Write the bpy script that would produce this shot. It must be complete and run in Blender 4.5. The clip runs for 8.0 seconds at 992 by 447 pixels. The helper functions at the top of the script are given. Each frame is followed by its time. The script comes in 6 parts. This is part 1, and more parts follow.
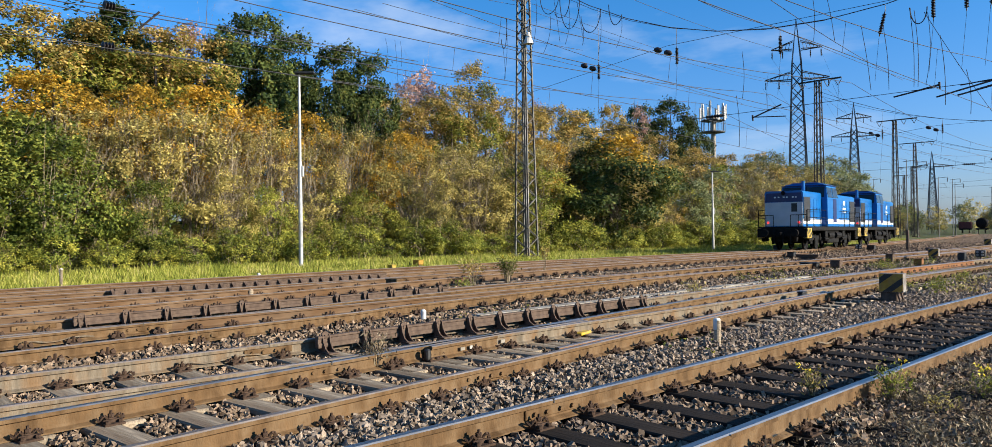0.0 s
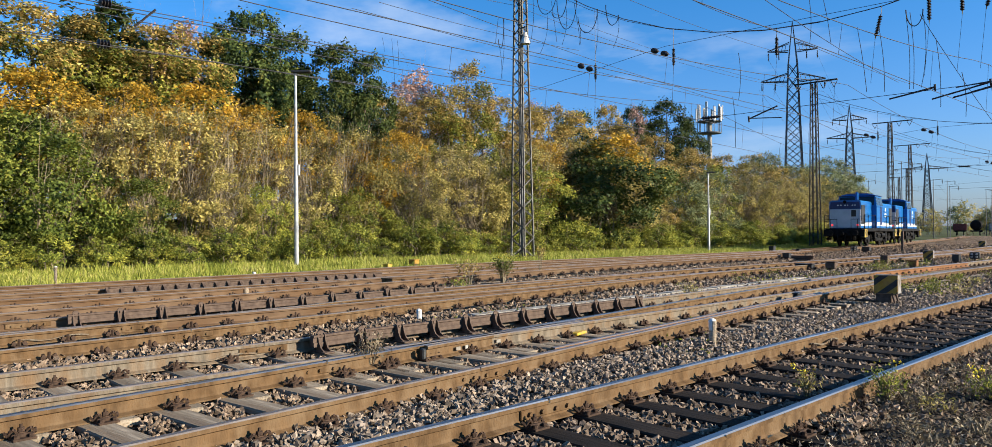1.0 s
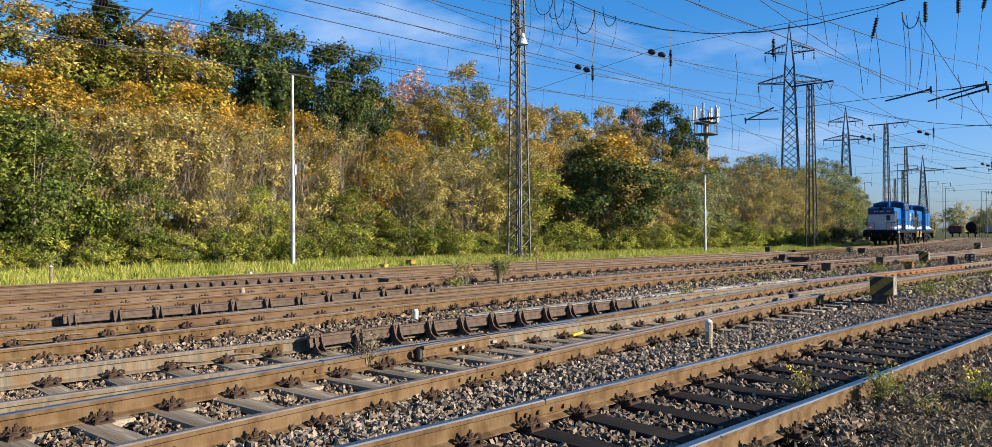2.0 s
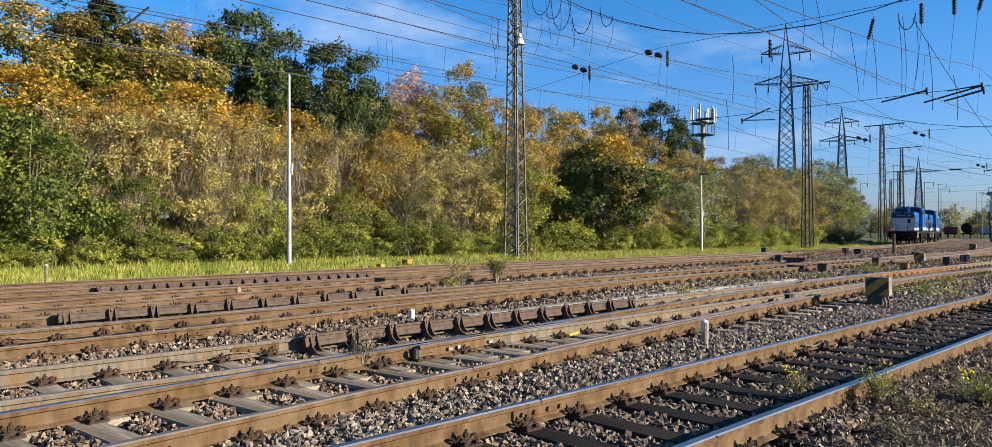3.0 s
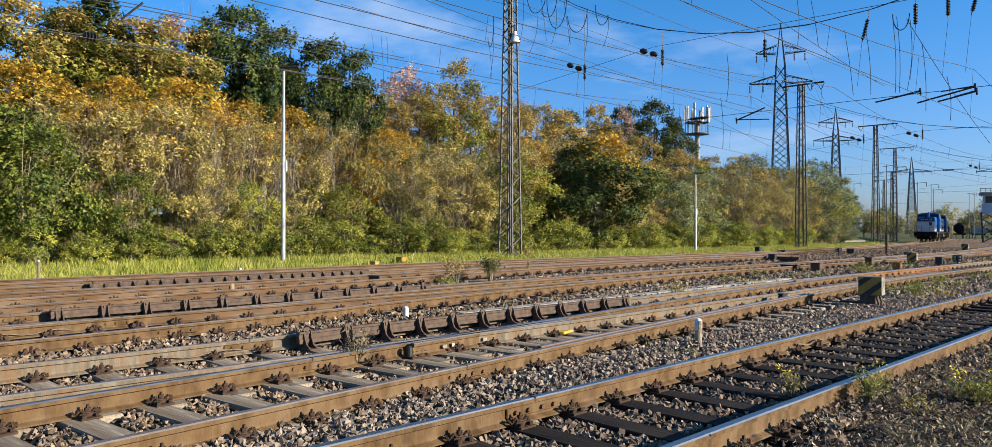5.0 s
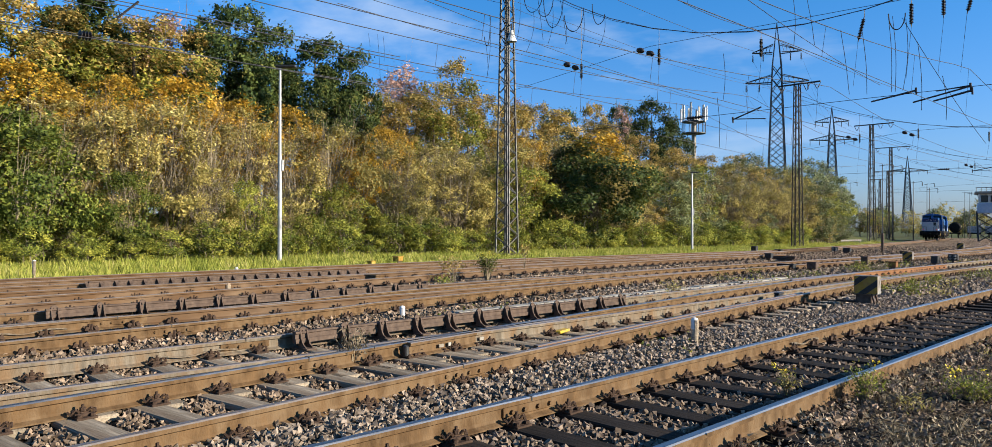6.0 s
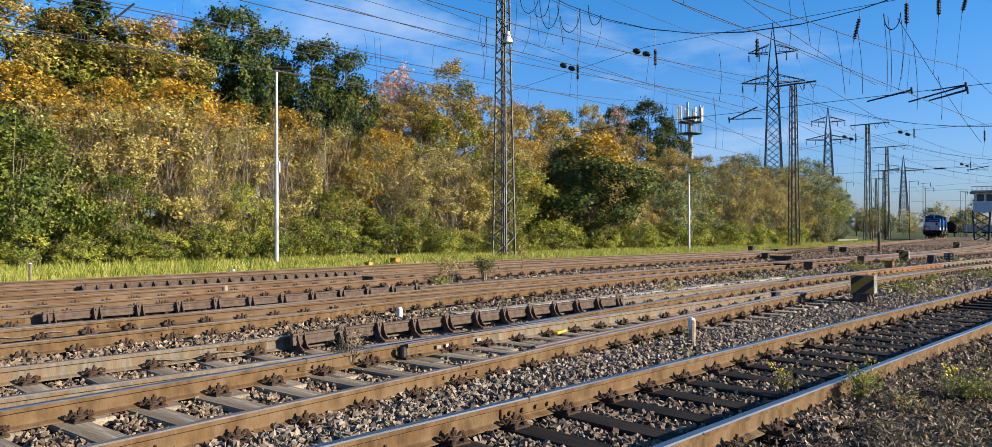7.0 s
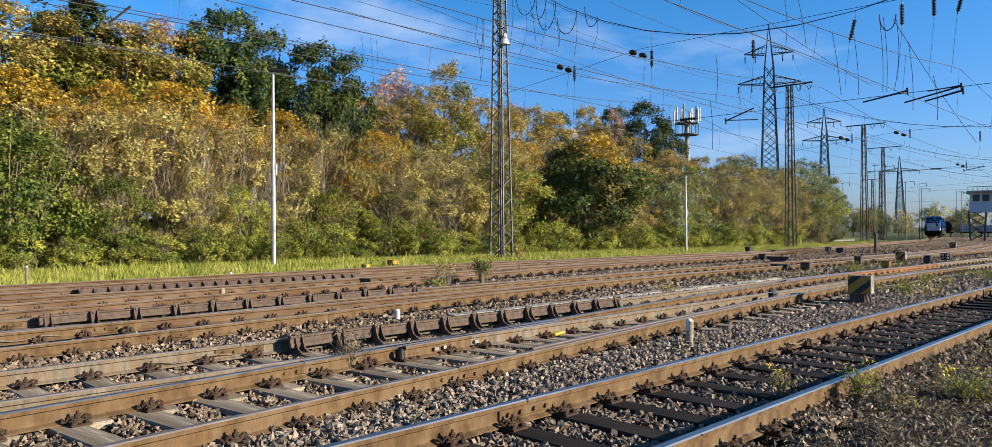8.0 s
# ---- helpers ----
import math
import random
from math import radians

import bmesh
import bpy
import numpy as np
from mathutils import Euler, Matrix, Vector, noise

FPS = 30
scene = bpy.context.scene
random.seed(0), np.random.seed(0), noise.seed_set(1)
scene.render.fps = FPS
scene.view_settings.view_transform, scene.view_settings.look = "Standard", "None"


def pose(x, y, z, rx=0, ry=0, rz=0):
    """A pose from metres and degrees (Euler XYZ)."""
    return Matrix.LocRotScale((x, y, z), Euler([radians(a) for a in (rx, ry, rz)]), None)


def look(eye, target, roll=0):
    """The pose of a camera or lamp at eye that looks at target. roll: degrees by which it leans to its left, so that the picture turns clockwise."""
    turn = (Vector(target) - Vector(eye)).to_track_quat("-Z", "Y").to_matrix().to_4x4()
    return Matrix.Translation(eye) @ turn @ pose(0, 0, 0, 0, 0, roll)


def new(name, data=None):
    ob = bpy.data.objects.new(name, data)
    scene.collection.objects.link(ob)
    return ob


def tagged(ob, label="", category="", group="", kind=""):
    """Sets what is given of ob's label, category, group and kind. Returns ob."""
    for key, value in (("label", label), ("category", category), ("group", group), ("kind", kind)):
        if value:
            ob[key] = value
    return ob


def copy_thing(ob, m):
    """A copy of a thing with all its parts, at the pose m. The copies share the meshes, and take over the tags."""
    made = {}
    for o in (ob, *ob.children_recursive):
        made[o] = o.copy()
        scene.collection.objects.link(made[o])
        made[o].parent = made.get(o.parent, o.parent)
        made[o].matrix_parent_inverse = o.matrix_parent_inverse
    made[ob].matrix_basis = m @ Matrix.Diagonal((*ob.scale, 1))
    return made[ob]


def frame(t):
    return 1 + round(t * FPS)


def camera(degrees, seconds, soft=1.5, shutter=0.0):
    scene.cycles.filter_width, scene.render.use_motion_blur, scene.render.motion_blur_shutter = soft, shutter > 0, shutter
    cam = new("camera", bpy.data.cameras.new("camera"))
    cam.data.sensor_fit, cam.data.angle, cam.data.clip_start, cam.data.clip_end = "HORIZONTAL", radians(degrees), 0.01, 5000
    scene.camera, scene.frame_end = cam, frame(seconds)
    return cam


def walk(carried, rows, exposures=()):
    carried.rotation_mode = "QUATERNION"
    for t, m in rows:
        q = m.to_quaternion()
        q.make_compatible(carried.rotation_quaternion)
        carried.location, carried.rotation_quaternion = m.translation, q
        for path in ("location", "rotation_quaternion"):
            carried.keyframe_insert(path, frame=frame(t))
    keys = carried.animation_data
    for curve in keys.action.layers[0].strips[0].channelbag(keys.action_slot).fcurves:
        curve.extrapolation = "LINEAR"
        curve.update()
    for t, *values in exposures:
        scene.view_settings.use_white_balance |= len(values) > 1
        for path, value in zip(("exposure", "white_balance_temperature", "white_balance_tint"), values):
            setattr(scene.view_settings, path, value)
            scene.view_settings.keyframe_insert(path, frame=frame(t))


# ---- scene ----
cam = camera(66.31, 8.0, soft=0.42)
walk(cam, [
    (0.0, look((0.000, 0.000, 1.536), (-72.5954, 68.7702, 2.2863), -0.750)),
    (0.5, look((-0.001, 0.004, 1.536), (-72.4119, 68.9688, 2.2495), -0.579)),
    (1.0, look((-0.004, 0.001, 1.535), (-72.2381, 69.1515, 2.2572), -0.484)),
    (1.5, look((-0.004, 0.000, 1.536), (-72.0988, 69.2937, 2.3060), -0.395)),
    (3.0, look((-0.003, 0.002, 1.535), (-71.6275, 69.7827, 2.2973), -0.178)),
    (3.5, look((-0.003, 0.008, 1.532), (-71.5143, 69.9049, 2.2732), -0.102)),
    (4.0, look((-0.006, 0.006, 1.534), (-71.3495, 70.0748, 2.1795), -0.036)),
    (4.5, look((-0.008, 0.002, 1.532), (-71.2459, 70.1792, 2.1124), 0.030)),
    (6.0, look((-0.006, 0.008, 1.532), (-70.8206, 70.6134, 1.9479), 0.077)),
    (6.5, look((-0.008, 0.006, 1.534), (-70.6770, 70.7569, 1.9742), -0.030)),
    (7.0, look((-0.001, 0.004, 1.533), (-70.5473, 70.8766, 2.0695), -0.155)),
    (7.5, look((-0.003, 0.002, 1.536), (-70.4013, 71.0209, 2.1456), -0.262)),
    (8.0, look((-0.003, 0.000, 1.534), (-70.2806, 71.1366, 2.2934), -0.349)),
])

# ---- light ----
SUN_DIR = Vector((0.80, 0.42, 0.31)).normalized()
scene.view_settings.exposure = 1.24


def make_world():
    w = bpy.data.worlds.new("sky")
    scene.world = w
    w.use_nodes = True
    nt = w.node_tree
    bg = nt.nodes["Background"]
    sky = nt.nodes.new("ShaderNodeTexSky")
    sky.sky_type, sky.sun_disc = "NISHITA", False
    sky.sun_elevation = math.asin(SUN_DIR.z)
    sky.sun_rotation = math.atan2(SUN_DIR.x, SUN_DIR.y)
    sky.air_density, sky.dust_density, sky.ozone_density = 1.0, 0.7, 3.0
    # thin cirrus streaks
    tc = nt.nodes.new("ShaderNodeTexCoord")
    mp = nt.nodes.new("ShaderNodeMapping")
    mp.inputs["Rotation"].default_value = (0.0, 0.25, 0.6)
    mp.inputs["Scale"].default_value = (1.6, 4.0, 9.0)
    nt.links.new(tc.outputs["Generated"], mp.inputs["Vector"])
    nz = nt.nodes.new("ShaderNodeTexNoise")
    nz.inputs["Scale"].default_value, nz.inputs["Detail"].default_value = 1.1, 6.0
    nz.inputs["Roughness"].default_value = 0.55
    nt.links.new(mp.outputs["Vector"], nz.inputs["Vector"])
    rp = nt.nodes.new("ShaderNodeValToRGB")
    rp.color_ramp.elements[0].position, rp.color_ramp.elements[1].position = 0.53, 0.82
    rp.color_ramp.elements[1].color = (0.75, 0.75, 0.75, 1)
    nt.links.new(nz.outputs["Fac"], rp.inputs["Fac"])
    mx = nt.nodes.new("ShaderNodeMix")
    mx.data_type = "RGBA"
    tint = nt.nodes.new("ShaderNodeMix")
    tint.data_type, tint.blend_type = "RGBA", "MULTIPLY"
    tint.inputs["Factor"].default_value = 1.0
    sx = nt.nodes.new("ShaderNodeSeparateXYZ")
    nt.links.new(tc.outputs["Generated"], sx.inputs["Vector"])
    rt = nt.nodes.new("ShaderNodeValToRGB")
    rt.color_ramp.elements[0].position, rt.color_ramp.elements[1].position = 0.02, 0.33
    rt.color_ramp.elements[0].color, rt.color_ramp.elements[1].color = SKY_LOW, SKY_TINT
    nt.links.new(sx.outputs["Z"], rt.inputs["Fac"])
    nt.links.new(rt.outputs["Color"], tint.inputs["B"])
    nt.links.new(sky.outputs["Color"], tint.inputs["A"])
    nt.links.new(tint.outputs["Result"], mx.inputs["A"])
    mx.inputs["B"].default_value = (5.5, 6.3, 7.5, 1)
    nt.links.new(rp.outputs["Color"], mx.inputs["Factor"])
    nt.links.new(mx.outputs["Result"], bg.inputs["Color"])
    bg.inputs["Strength"].default_value = 0.0605


SKY_TINT = (0.25, 0.96, 1.50, 1)
SKY_LOW = (0.70, 0.86, 1.34, 1)
make_world()
sun_data = bpy.data.lights.new("sun", "SUN")
sun_data.energy, sun_data.angle, sun_data.color = 5.0, radians(0.55), (1.0, 0.89, 0.73)
sun = new("sun", sun_data)
sun.matrix_world = look(SUN_DIR * 100, (0, 0, 0))


# ---- materials ----
def tone(c):
    return (c[0] * 0.73, c[1] * 0.73, c[2] * 0.73, 1)


def mat(name, c1, c2, scale=8.0, rough=0.7, metal=0.0, bump=0.2, fine=80.0, island=0.0, obj=0.0, grime=None, gscale=1.5, stretch=(1, 1, 1), bdist=0.01):
    """Two-tone noise material with fine relief, per-piece variation and optional stains."""
    m = bpy.data.materials.new(name)
    m.use_nodes = True
    nt = m.node_tree
    N, L = nt.nodes, nt.links
    b = N["Principled BSDF"]
    b.inputs["Roughness"].default_value, b.inputs["Metallic"].default_value = rough, metal
    b.inputs["Specular IOR Level"].default_value = 0.12 if rough > 0.65 else 0.4
    tc = N.new("ShaderNodeTexCoord")
    mp = N.new("ShaderNodeMapping")
    mp.inputs["Scale"].default_value = stretch
    L.new(tc.outputs["Object"], mp.inputs["Vector"])
    n1 = N.new("ShaderNodeTexNoise")
    n1.inputs["Scale"].default_value, n1.inputs["Detail"].default_value = scale, 5.0
    L.new(mp.outputs["Vector"], n1.inputs["Vector"])
    r = N.new("ShaderNodeValToRGB")
    r.color_ramp.elements[0].position, r.color_ramp.elements[1].position = 0.32, 0.68
    r.color_ramp.elements[0].color, r.color_ramp.elements[1].color = ((*c1, 1), (*c2, 1)) if metal > 0.5 else (tone(c1), tone(c2))
    L.new(n1.outputs["Fac"], r.inputs["Fac"])
    col = r.outputs["Color"]
    if grime:
        n2 = N.new("ShaderNodeTexNoise")
        n2.inputs["Scale"].default_value, n2.inputs["Detail"].default_value = gscale, 4.0
        L.new(mp.outputs["Vector"], n2.inputs["Vector"])
        r2 = N.new("ShaderNodeValToRGB")
        r2.color_ramp.elements[0].position, r2.color_ramp.elements[1].position = 0.45, 0.7
        L.new(n2.outputs["Fac"], r2.inputs["Fac"])
        mg = N.new("ShaderNodeMix")
        mg.data_type = "RGBA"
        mg.inputs["B"].default_value = tone(grime)
        L.new(r2.outputs["Color"], mg.inputs["Factor"])
        L.new(col, mg.inputs["A"])
        col = mg.outputs["Result"]
    if island or obj:
        src = N.new("ShaderNodeNewGeometry").outputs["Random Per Island"] if island else N.new("ShaderNodeObjectInfo").outputs["Random"]
        amp = island or obj
        mr = N.new("ShaderNodeMapRange")
        mr.inputs["To Min"].default_value, mr.inputs["To Max"].default_value = 1 - amp, 1 + amp
        L.new(src, mr.inputs["Value"])
        hv = N.new("ShaderNodeHueSaturation")
        L.new(mr.outputs["Result"], hv.inputs["Value"])
        L.new(col, hv.inputs["Color"])
        col = hv.outputs["Color"]
    L.new(col, b.inputs["Base Color"])
    if bump:
        n3 = N.new("ShaderNodeTexNoise")
        n3.inputs["Scale"].default_value, n3.inputs["Detail"].default_value = fine, 3.0
        L.new(mp.outputs["Vector"], n3.inputs["Vector"])
        bp = N.new("ShaderNodeBump")
        bp.inputs["Strength"].default_value, bp.inputs["Distance"].default_value = bump, bdist
        L.new(n3.outputs["Fac"], bp.inputs["Height"])
        L.new(bp.outputs["Normal"], b.inputs["Normal"])
    return m


def gravel_mat(name, cols, scale):
    """Crushed stone seen from afar: random-toned cells with dark, sunken joints."""
    m = bpy.data.materials.new(name)
    m.use_nodes = True
    N, L = m.node_tree.nodes, m.node_tree.links
    b = N["Principled BSDF"]
    b.inputs["Roughness"].default_value = 0.95
    b.inputs["Specular IOR Level"].default_value = 0.08
    tc = N.new("ShaderNodeTexCoord")
    v = N.new("ShaderNodeTexVoronoi")
    v.inputs["Scale"].default_value = scale
    L.new(tc.outputs["Object"], v.inputs["Vector"])
    e = N.new("ShaderNodeTexVoronoi")
    e.feature = "DISTANCE_TO_EDGE"
    e.inputs["Scale"].default_value = scale
    L.new(tc.outputs["Object"], e.inputs["Vector"])
    sp = N.new("ShaderNodeSeparateColor")
    L.new(v.outputs["Color"], sp.inputs["Color"])
    n = N.new("ShaderNodeTexNoise")
    n.inputs["Scale"].default_value, n.inputs["Detail"].default_value = 0.6, 4.0
    L.new(tc.outputs["Object"], n.inputs["Vector"])
    a = N.new("ShaderNodeMath")
    a.operation = "MULTIPLY_ADD"
    a.inputs[1].default_value = 0.75
    L.new(sp.outputs["Red"], a.inputs[0])
    a2 = N.new("ShaderNodeMath")
    a2.operation = "MULTIPLY_ADD"
    a2.inputs[1].default_value, a2.inputs[2].default_value = 0.9, -0.35
    L.new(n.outputs["Fac"], a2.inputs[0])
    L.new(a2.outputs[0], a.inputs[2])
    r = N.new("ShaderNodeValToRGB")
    els = r.color_ramp.elements
    while len(els) < len(cols):
        els.new(0.5)
    for i, c in enumerate(cols):
        els[i].position, els[i].color = i / (len(cols) - 1), (*c, 1)
    L.new(a.outputs[0], r.inputs["Fac"])
    L.new(r.outputs["Color"], b.inputs["Base Color"])
    bp = N.new("ShaderNodeBump")
    bp.inputs["Strength"].default_value, bp.inputs["Distance"].default_value = 1.0, 0.12
    L.new(e.outputs["Distance"], bp.inputs["Height"])
    L.new(bp.outputs["Normal"], b.inputs["Normal"])
    return m


def leaf_mat(name, cols, trans=0.3):
    m = bpy.data.materials.new(name)
    m.use_nodes = True
    nt = m.node_tree
    N, L = nt.nodes, nt.links
    b = N["Principled BSDF"]
    b.inputs["Roughness"].default_value = 0.55
    b.inputs["Specular IOR Level"].default_value = 0.12
    g = N.new("ShaderNodeNewGeometry")
    tc = N.new("ShaderNodeTexCoord")
    nz = N.new("ShaderNodeTexNoise")
    nz.inputs["Scale"].default_value, nz.inputs["Detail"].default_value = 0.7, 3.0
    L.new(tc.outputs["Object"], nz.inputs["Vector"])
    ad = N.new("ShaderNodeMath")
    ad.operation = "MULTIPLY_ADD"
    L.new(g.outputs["Random Per Island"], ad.inputs[0])
    ad.inputs[1].default_value = 0.42
    ad2 = N.new("ShaderNodeMath")
    ad2.operation = "MULTIPLY_ADD"
    ad2.inputs[1].default_value, ad2.inputs[2].default_value = 1.3, -0.40
    L.new(nz.outputs["Fac"], ad2.inputs[0])
    L.new(ad2.outputs[0], ad.inputs[2])
    r = N.new("ShaderNodeValToRGB")
    els = r.color_ramp.elements
    while len(els) < len(cols):
        els.new(0.5)
    for i, c in enumerate(cols):
        els[i].position, els[i].color = 0.12 + 0.76 * i / (len(cols) - 1), (c[0] * 0.8, c[1] * 0.8, c[2] * 0.8, 1)
    L.new(ad.outputs[0], r.inputs["Fac"])
    oi = N.new("ShaderNodeObjectInfo")
    mr = N.new("ShaderNodeMapRange")
    mr.inputs["To Min"].default_value, mr.inputs["To Max"].default_value = 0.72, 1.3
    L.new(oi.outputs["Random"], mr.inputs["Value"])
    hv = N.new("ShaderNodeHueSaturation")
    L.new(mr.outputs["Result"], hv.inputs["Value"])
    L.new(r.outputs["Color"], hv.inputs["Color"])
    L.new(hv.outputs["Color"], b.inputs["Base Color"])
    tr = N.new("ShaderNodeBsdfTranslucent")
    L.new(hv.outputs["Color"], tr.inputs["Color"])
    mx = N.new("ShaderNodeMixShader")
    mx.inputs["Fac"].default_value = trans
    L.new(b.outputs["BSDF"], mx.inputs[1])
    L.new(tr.outputs["BSDF"], mx.inputs[2])
    L.new(mx.outputs["Shader"], N["Material Output"].inputs["Surface"])
    return m


def plain(name, c, rough=0.5, metal=0.0, emit=0.0):
    m = mat(name, [v * 0.9 for v in c], [min(1, v * 1.08) for v in c], 6.0, rough, metal, 0.05, 40)
    if emit:
        b = m.node_tree.nodes["Principled BSDF"]
        b.inputs["Emission Color"].default_value, b.inputs["Emission Strength"].default_value = (*c, 1), emit
    return m


M_BED = gravel_mat("ballast_bed", [(0.025, 0.016, 0.010), (0.13, 0.082, 0.05), (0.28, 0.195, 0.125), (0.36, 0.285, 0.21)], 17.0)
# Fines under the near stones, darkened: shade of the gaps is in the colour.
M_SHADED_FINES = gravel_mat("gap_shaded_fines", [(0.012, 0.008, 0.006), (0.035, 0.024, 0.016), (0.07, 0.05, 0.034), (0.12, 0.09, 0.065)], 26.0)
M_EARTH = gravel_mat("weedy_stony_earth", [(0.015, 0.011, 0.008), (0.05, 0.034, 0.023), (0.11, 0.08, 0.055), (0.22, 0.17, 0.125)], 24.0)
M_STONE = mat("ballast_stone", (0.15, 0.113, 0.084), (0.35, 0.28, 0.215), 22, 0.9, 0, 0.0, 90, island=0.6)
# Darker tone of the ballast stone, used inside the near track.
M_STONE_DARK = mat("darker_ballast_stone", (0.115, 0.083, 0.060), (0.27, 0.205, 0.152), 22, 0.9, 0, 0.0, 90, island=0.6)
M_STONE_RUST = mat("rusty_ballast_stone", (0.14, 0.094, 0.064), (0.34, 0.255, 0.18), 22, 0.9, 0, 0.0, 90, island=0.6)
M_RAIL = mat("rail_rust", (0.082, 0.047, 0.021), (0.168, 0.099, 0.046), 7, 0.8, 0, 0.5, 50, grime=(0.185, 0.12, 0.064), gscale=6.0, stretch=(1, 1.3, 0.6))
M_RAIL_PALE = mat("rail_pale_rust", (0.13, 0.105, 0.075), (0.25, 0.205, 0.15), 9, 0.85, 0, 0.5, 50, grime=(0.20, 0.12, 0.06), gscale=2.0, stretch=(1, 2.0, 0.4))
M_RAIL_DARK = mat("rail_brown_rust", (0.10, 0.06, 0.035), (0.19, 0.125, 0.075), 5, 0.85, 0, 0.25, 60, grime=(0.12, 0.065, 0.03), gscale=2.0, stretch=(1, 0.35, 1))
M_STEEL = mat("polished_rail_head", (0.20, 0.19, 0.185), (0.38, 0.365, 0.355), 6, 0.36, 1.0, 0.05, 60, stretch=(8, 0.1, 1))
M_DULL = mat("dull_rail_head", (0.20, 0.16, 0.13), (0.32, 0.27, 0.24), 6, 0.4, 0.5, 0.1, 60, stretch=(6, 0.2, 1))
M_CLIP = mat("rusty_iron", (0.042, 0.027, 0.019), (0.10, 0.062, 0.042), 30, 0.8, 0.1, 0.4, 120)
M_CHAIR = mat("dark_iron", (0.085, 0.058, 0.044), (0.15, 0.105, 0.078), 12, 0.7, 0.1, 0.3, 90)
M_SLEEPER_DARK = mat("tarred_sleeper_wood", (0.011, 0.009, 0.007), (0.038, 0.029, 0.022), 14, 0.85, 0, 0.6, 40, obj=0.3, stretch=(0.15, 2, 2))
M_SLEEPER_PALE = mat("weathered_sleeper_wood", (0.22, 0.172, 0.118), (0.43, 0.355, 0.26), 20, 0.9, 0, 0.8, 30, obj=0.25, grime=(0.17, 0.12, 0.08), gscale=2.5, stretch=(0.15, 2, 2))
M_GROUND = mat("earth_and_turf", (0.06, 0.075, 0.02), (0.12, 0.14, 0.03), 0.6, 0.95, 0, 0.8, 6, grime=(0.12, 0.10, 0.06), gscale=0.15, bdist=0.05)
M_GRASS = leaf_mat("grass_blades", [(0.10, 0.13, 0.02), (0.25, 0.28, 0.04), (0.44, 0.42, 0.09), (0.60, 0.50, 0.22)], 0.3)
M_BARK = mat("bark", (0.09, 0.07, 0.05), (0.19, 0.155, 0.115), 12, 0.9, 0, 0.6, 30, stretch=(2, 2, 0.3))
M_TWIG = mat("pale_twig", (0.16, 0.125, 0.08), (0.38, 0.315, 0.215), 6, 0.9, 0, 0, 30)
M_GALV = mat("galvanised_steel", (0.42, 0.42, 0.41), (0.60, 0.60, 0.58), 4, 0.45, 0.4, 0.05, 60)
# Mast paint kept dark: the far masts' backlit look is part of its colour.
M_MAST = mat("weathered_mast_paint", (0.04, 0.04, 0.036), (0.095, 0.092, 0.08), 3, 0.7, 0.1, 0.2, 60, grime=(0.075, 0.058, 0.044), gscale=1.2)
# Same mast paint made paler: the tall mast's sunlit look is coloured in.
M_MAST_SUNLIT = mat("sunlit_mast_paint", (0.11, 0.11, 0.098), (0.25, 0.245, 0.215), 3, 0.7, 0.1, 0.2, 60, grime=(0.09, 0.07, 0.052), gscale=1.2)
M_WIRE = plain("wire_copper_dark", (0.06, 0.06, 0.064), 0.6, 0.2)
M_CABLE = plain("black_rubber_cable", (0.015, 0.015, 0.016), 0.8)
M_INSUL = plain("brown_insulator", (0.02, 0.014, 0.012), 0.55)
M_CONC = mat("concrete", (0.30, 0.28, 0.24), (0.45, 0.42, 0.37), 9, 0.9, 0, 0.4, 70, grime=(0.24, 0.20, 0.15), gscale=3)
M_WHITE = mat("white_paint", (0.66, 0.65, 0.62), (0.82, 0.81, 0.78), 6, 0.6, 0, 0.1, 40, grime=(0.5, 0.45, 0.38), gscale=4)
M_YELLOW = mat("yellow_paint", (0.50, 0.32, 0.025), (0.66, 0.45, 0.04), 8, 0.6, 0, 0.1, 60, grime=(0.35, 0.25, 0.1), gscale=6)
M_BLACK = mat("black_paint", (0.012, 0.012, 0.012), (0.03, 0.03, 0.03), 8, 0.5, 0, 0.1, 60)
M_BLUE = mat("loco_blue", (0.002, 0.12, 0.39), (0.003, 0.155, 0.48), 1.2, 0.3, 0, 0.03, 30)
M_NAVY = mat("loco_dark_blue", (0.008, 0.02, 0.10), (0.012, 0.03, 0.14), 1.2, 0.35, 0, 0.03, 30)
M_STRIPE = mat("loco_white", (0.74, 0.75, 0.76), (0.84, 0.84, 0.84), 1.5, 0.4, 0, 0.03, 30)
M_SILVER = mat("loco_pale_grey", (0.50, 0.53, 0.57), (0.62, 0.64, 0.67), 1.5, 0.45, 0, 0.03, 30)
M_FRAME = mat("grimy_black_underframe", (0.004, 0.004, 0.004), (0.018, 0.016, 0.014), 5, 0.75, 0.1, 0.3, 40)
M_GLASS = plain("dark_cab_glass", (0.02, 0.025, 0.03), 0.08)
M_RED = plain("red_tail_light", (0.75, 0.03, 0.03), 0.3, 0, 1.2)
M_REDPAINT = mat("wagon_red", (0.10, 0.016, 0.012), (0.17, 0.03, 0.022), 3, 0.6, 0, 0.1, 30)
M_GREYPAINT = mat("grey_paint", (0.33, 0.34, 0.34), (0.46, 0.47, 0.47), 3, 0.6, 0, 0.1, 30, grime=(0.25, 0.22, 0.18), gscale=2)
M_TOWERBLUE = mat("pale_blue_cladding", (0.40, 0.50, 0.62), (0.52, 0.60, 0.70), 3, 0.55, 0, 0.1, 30)
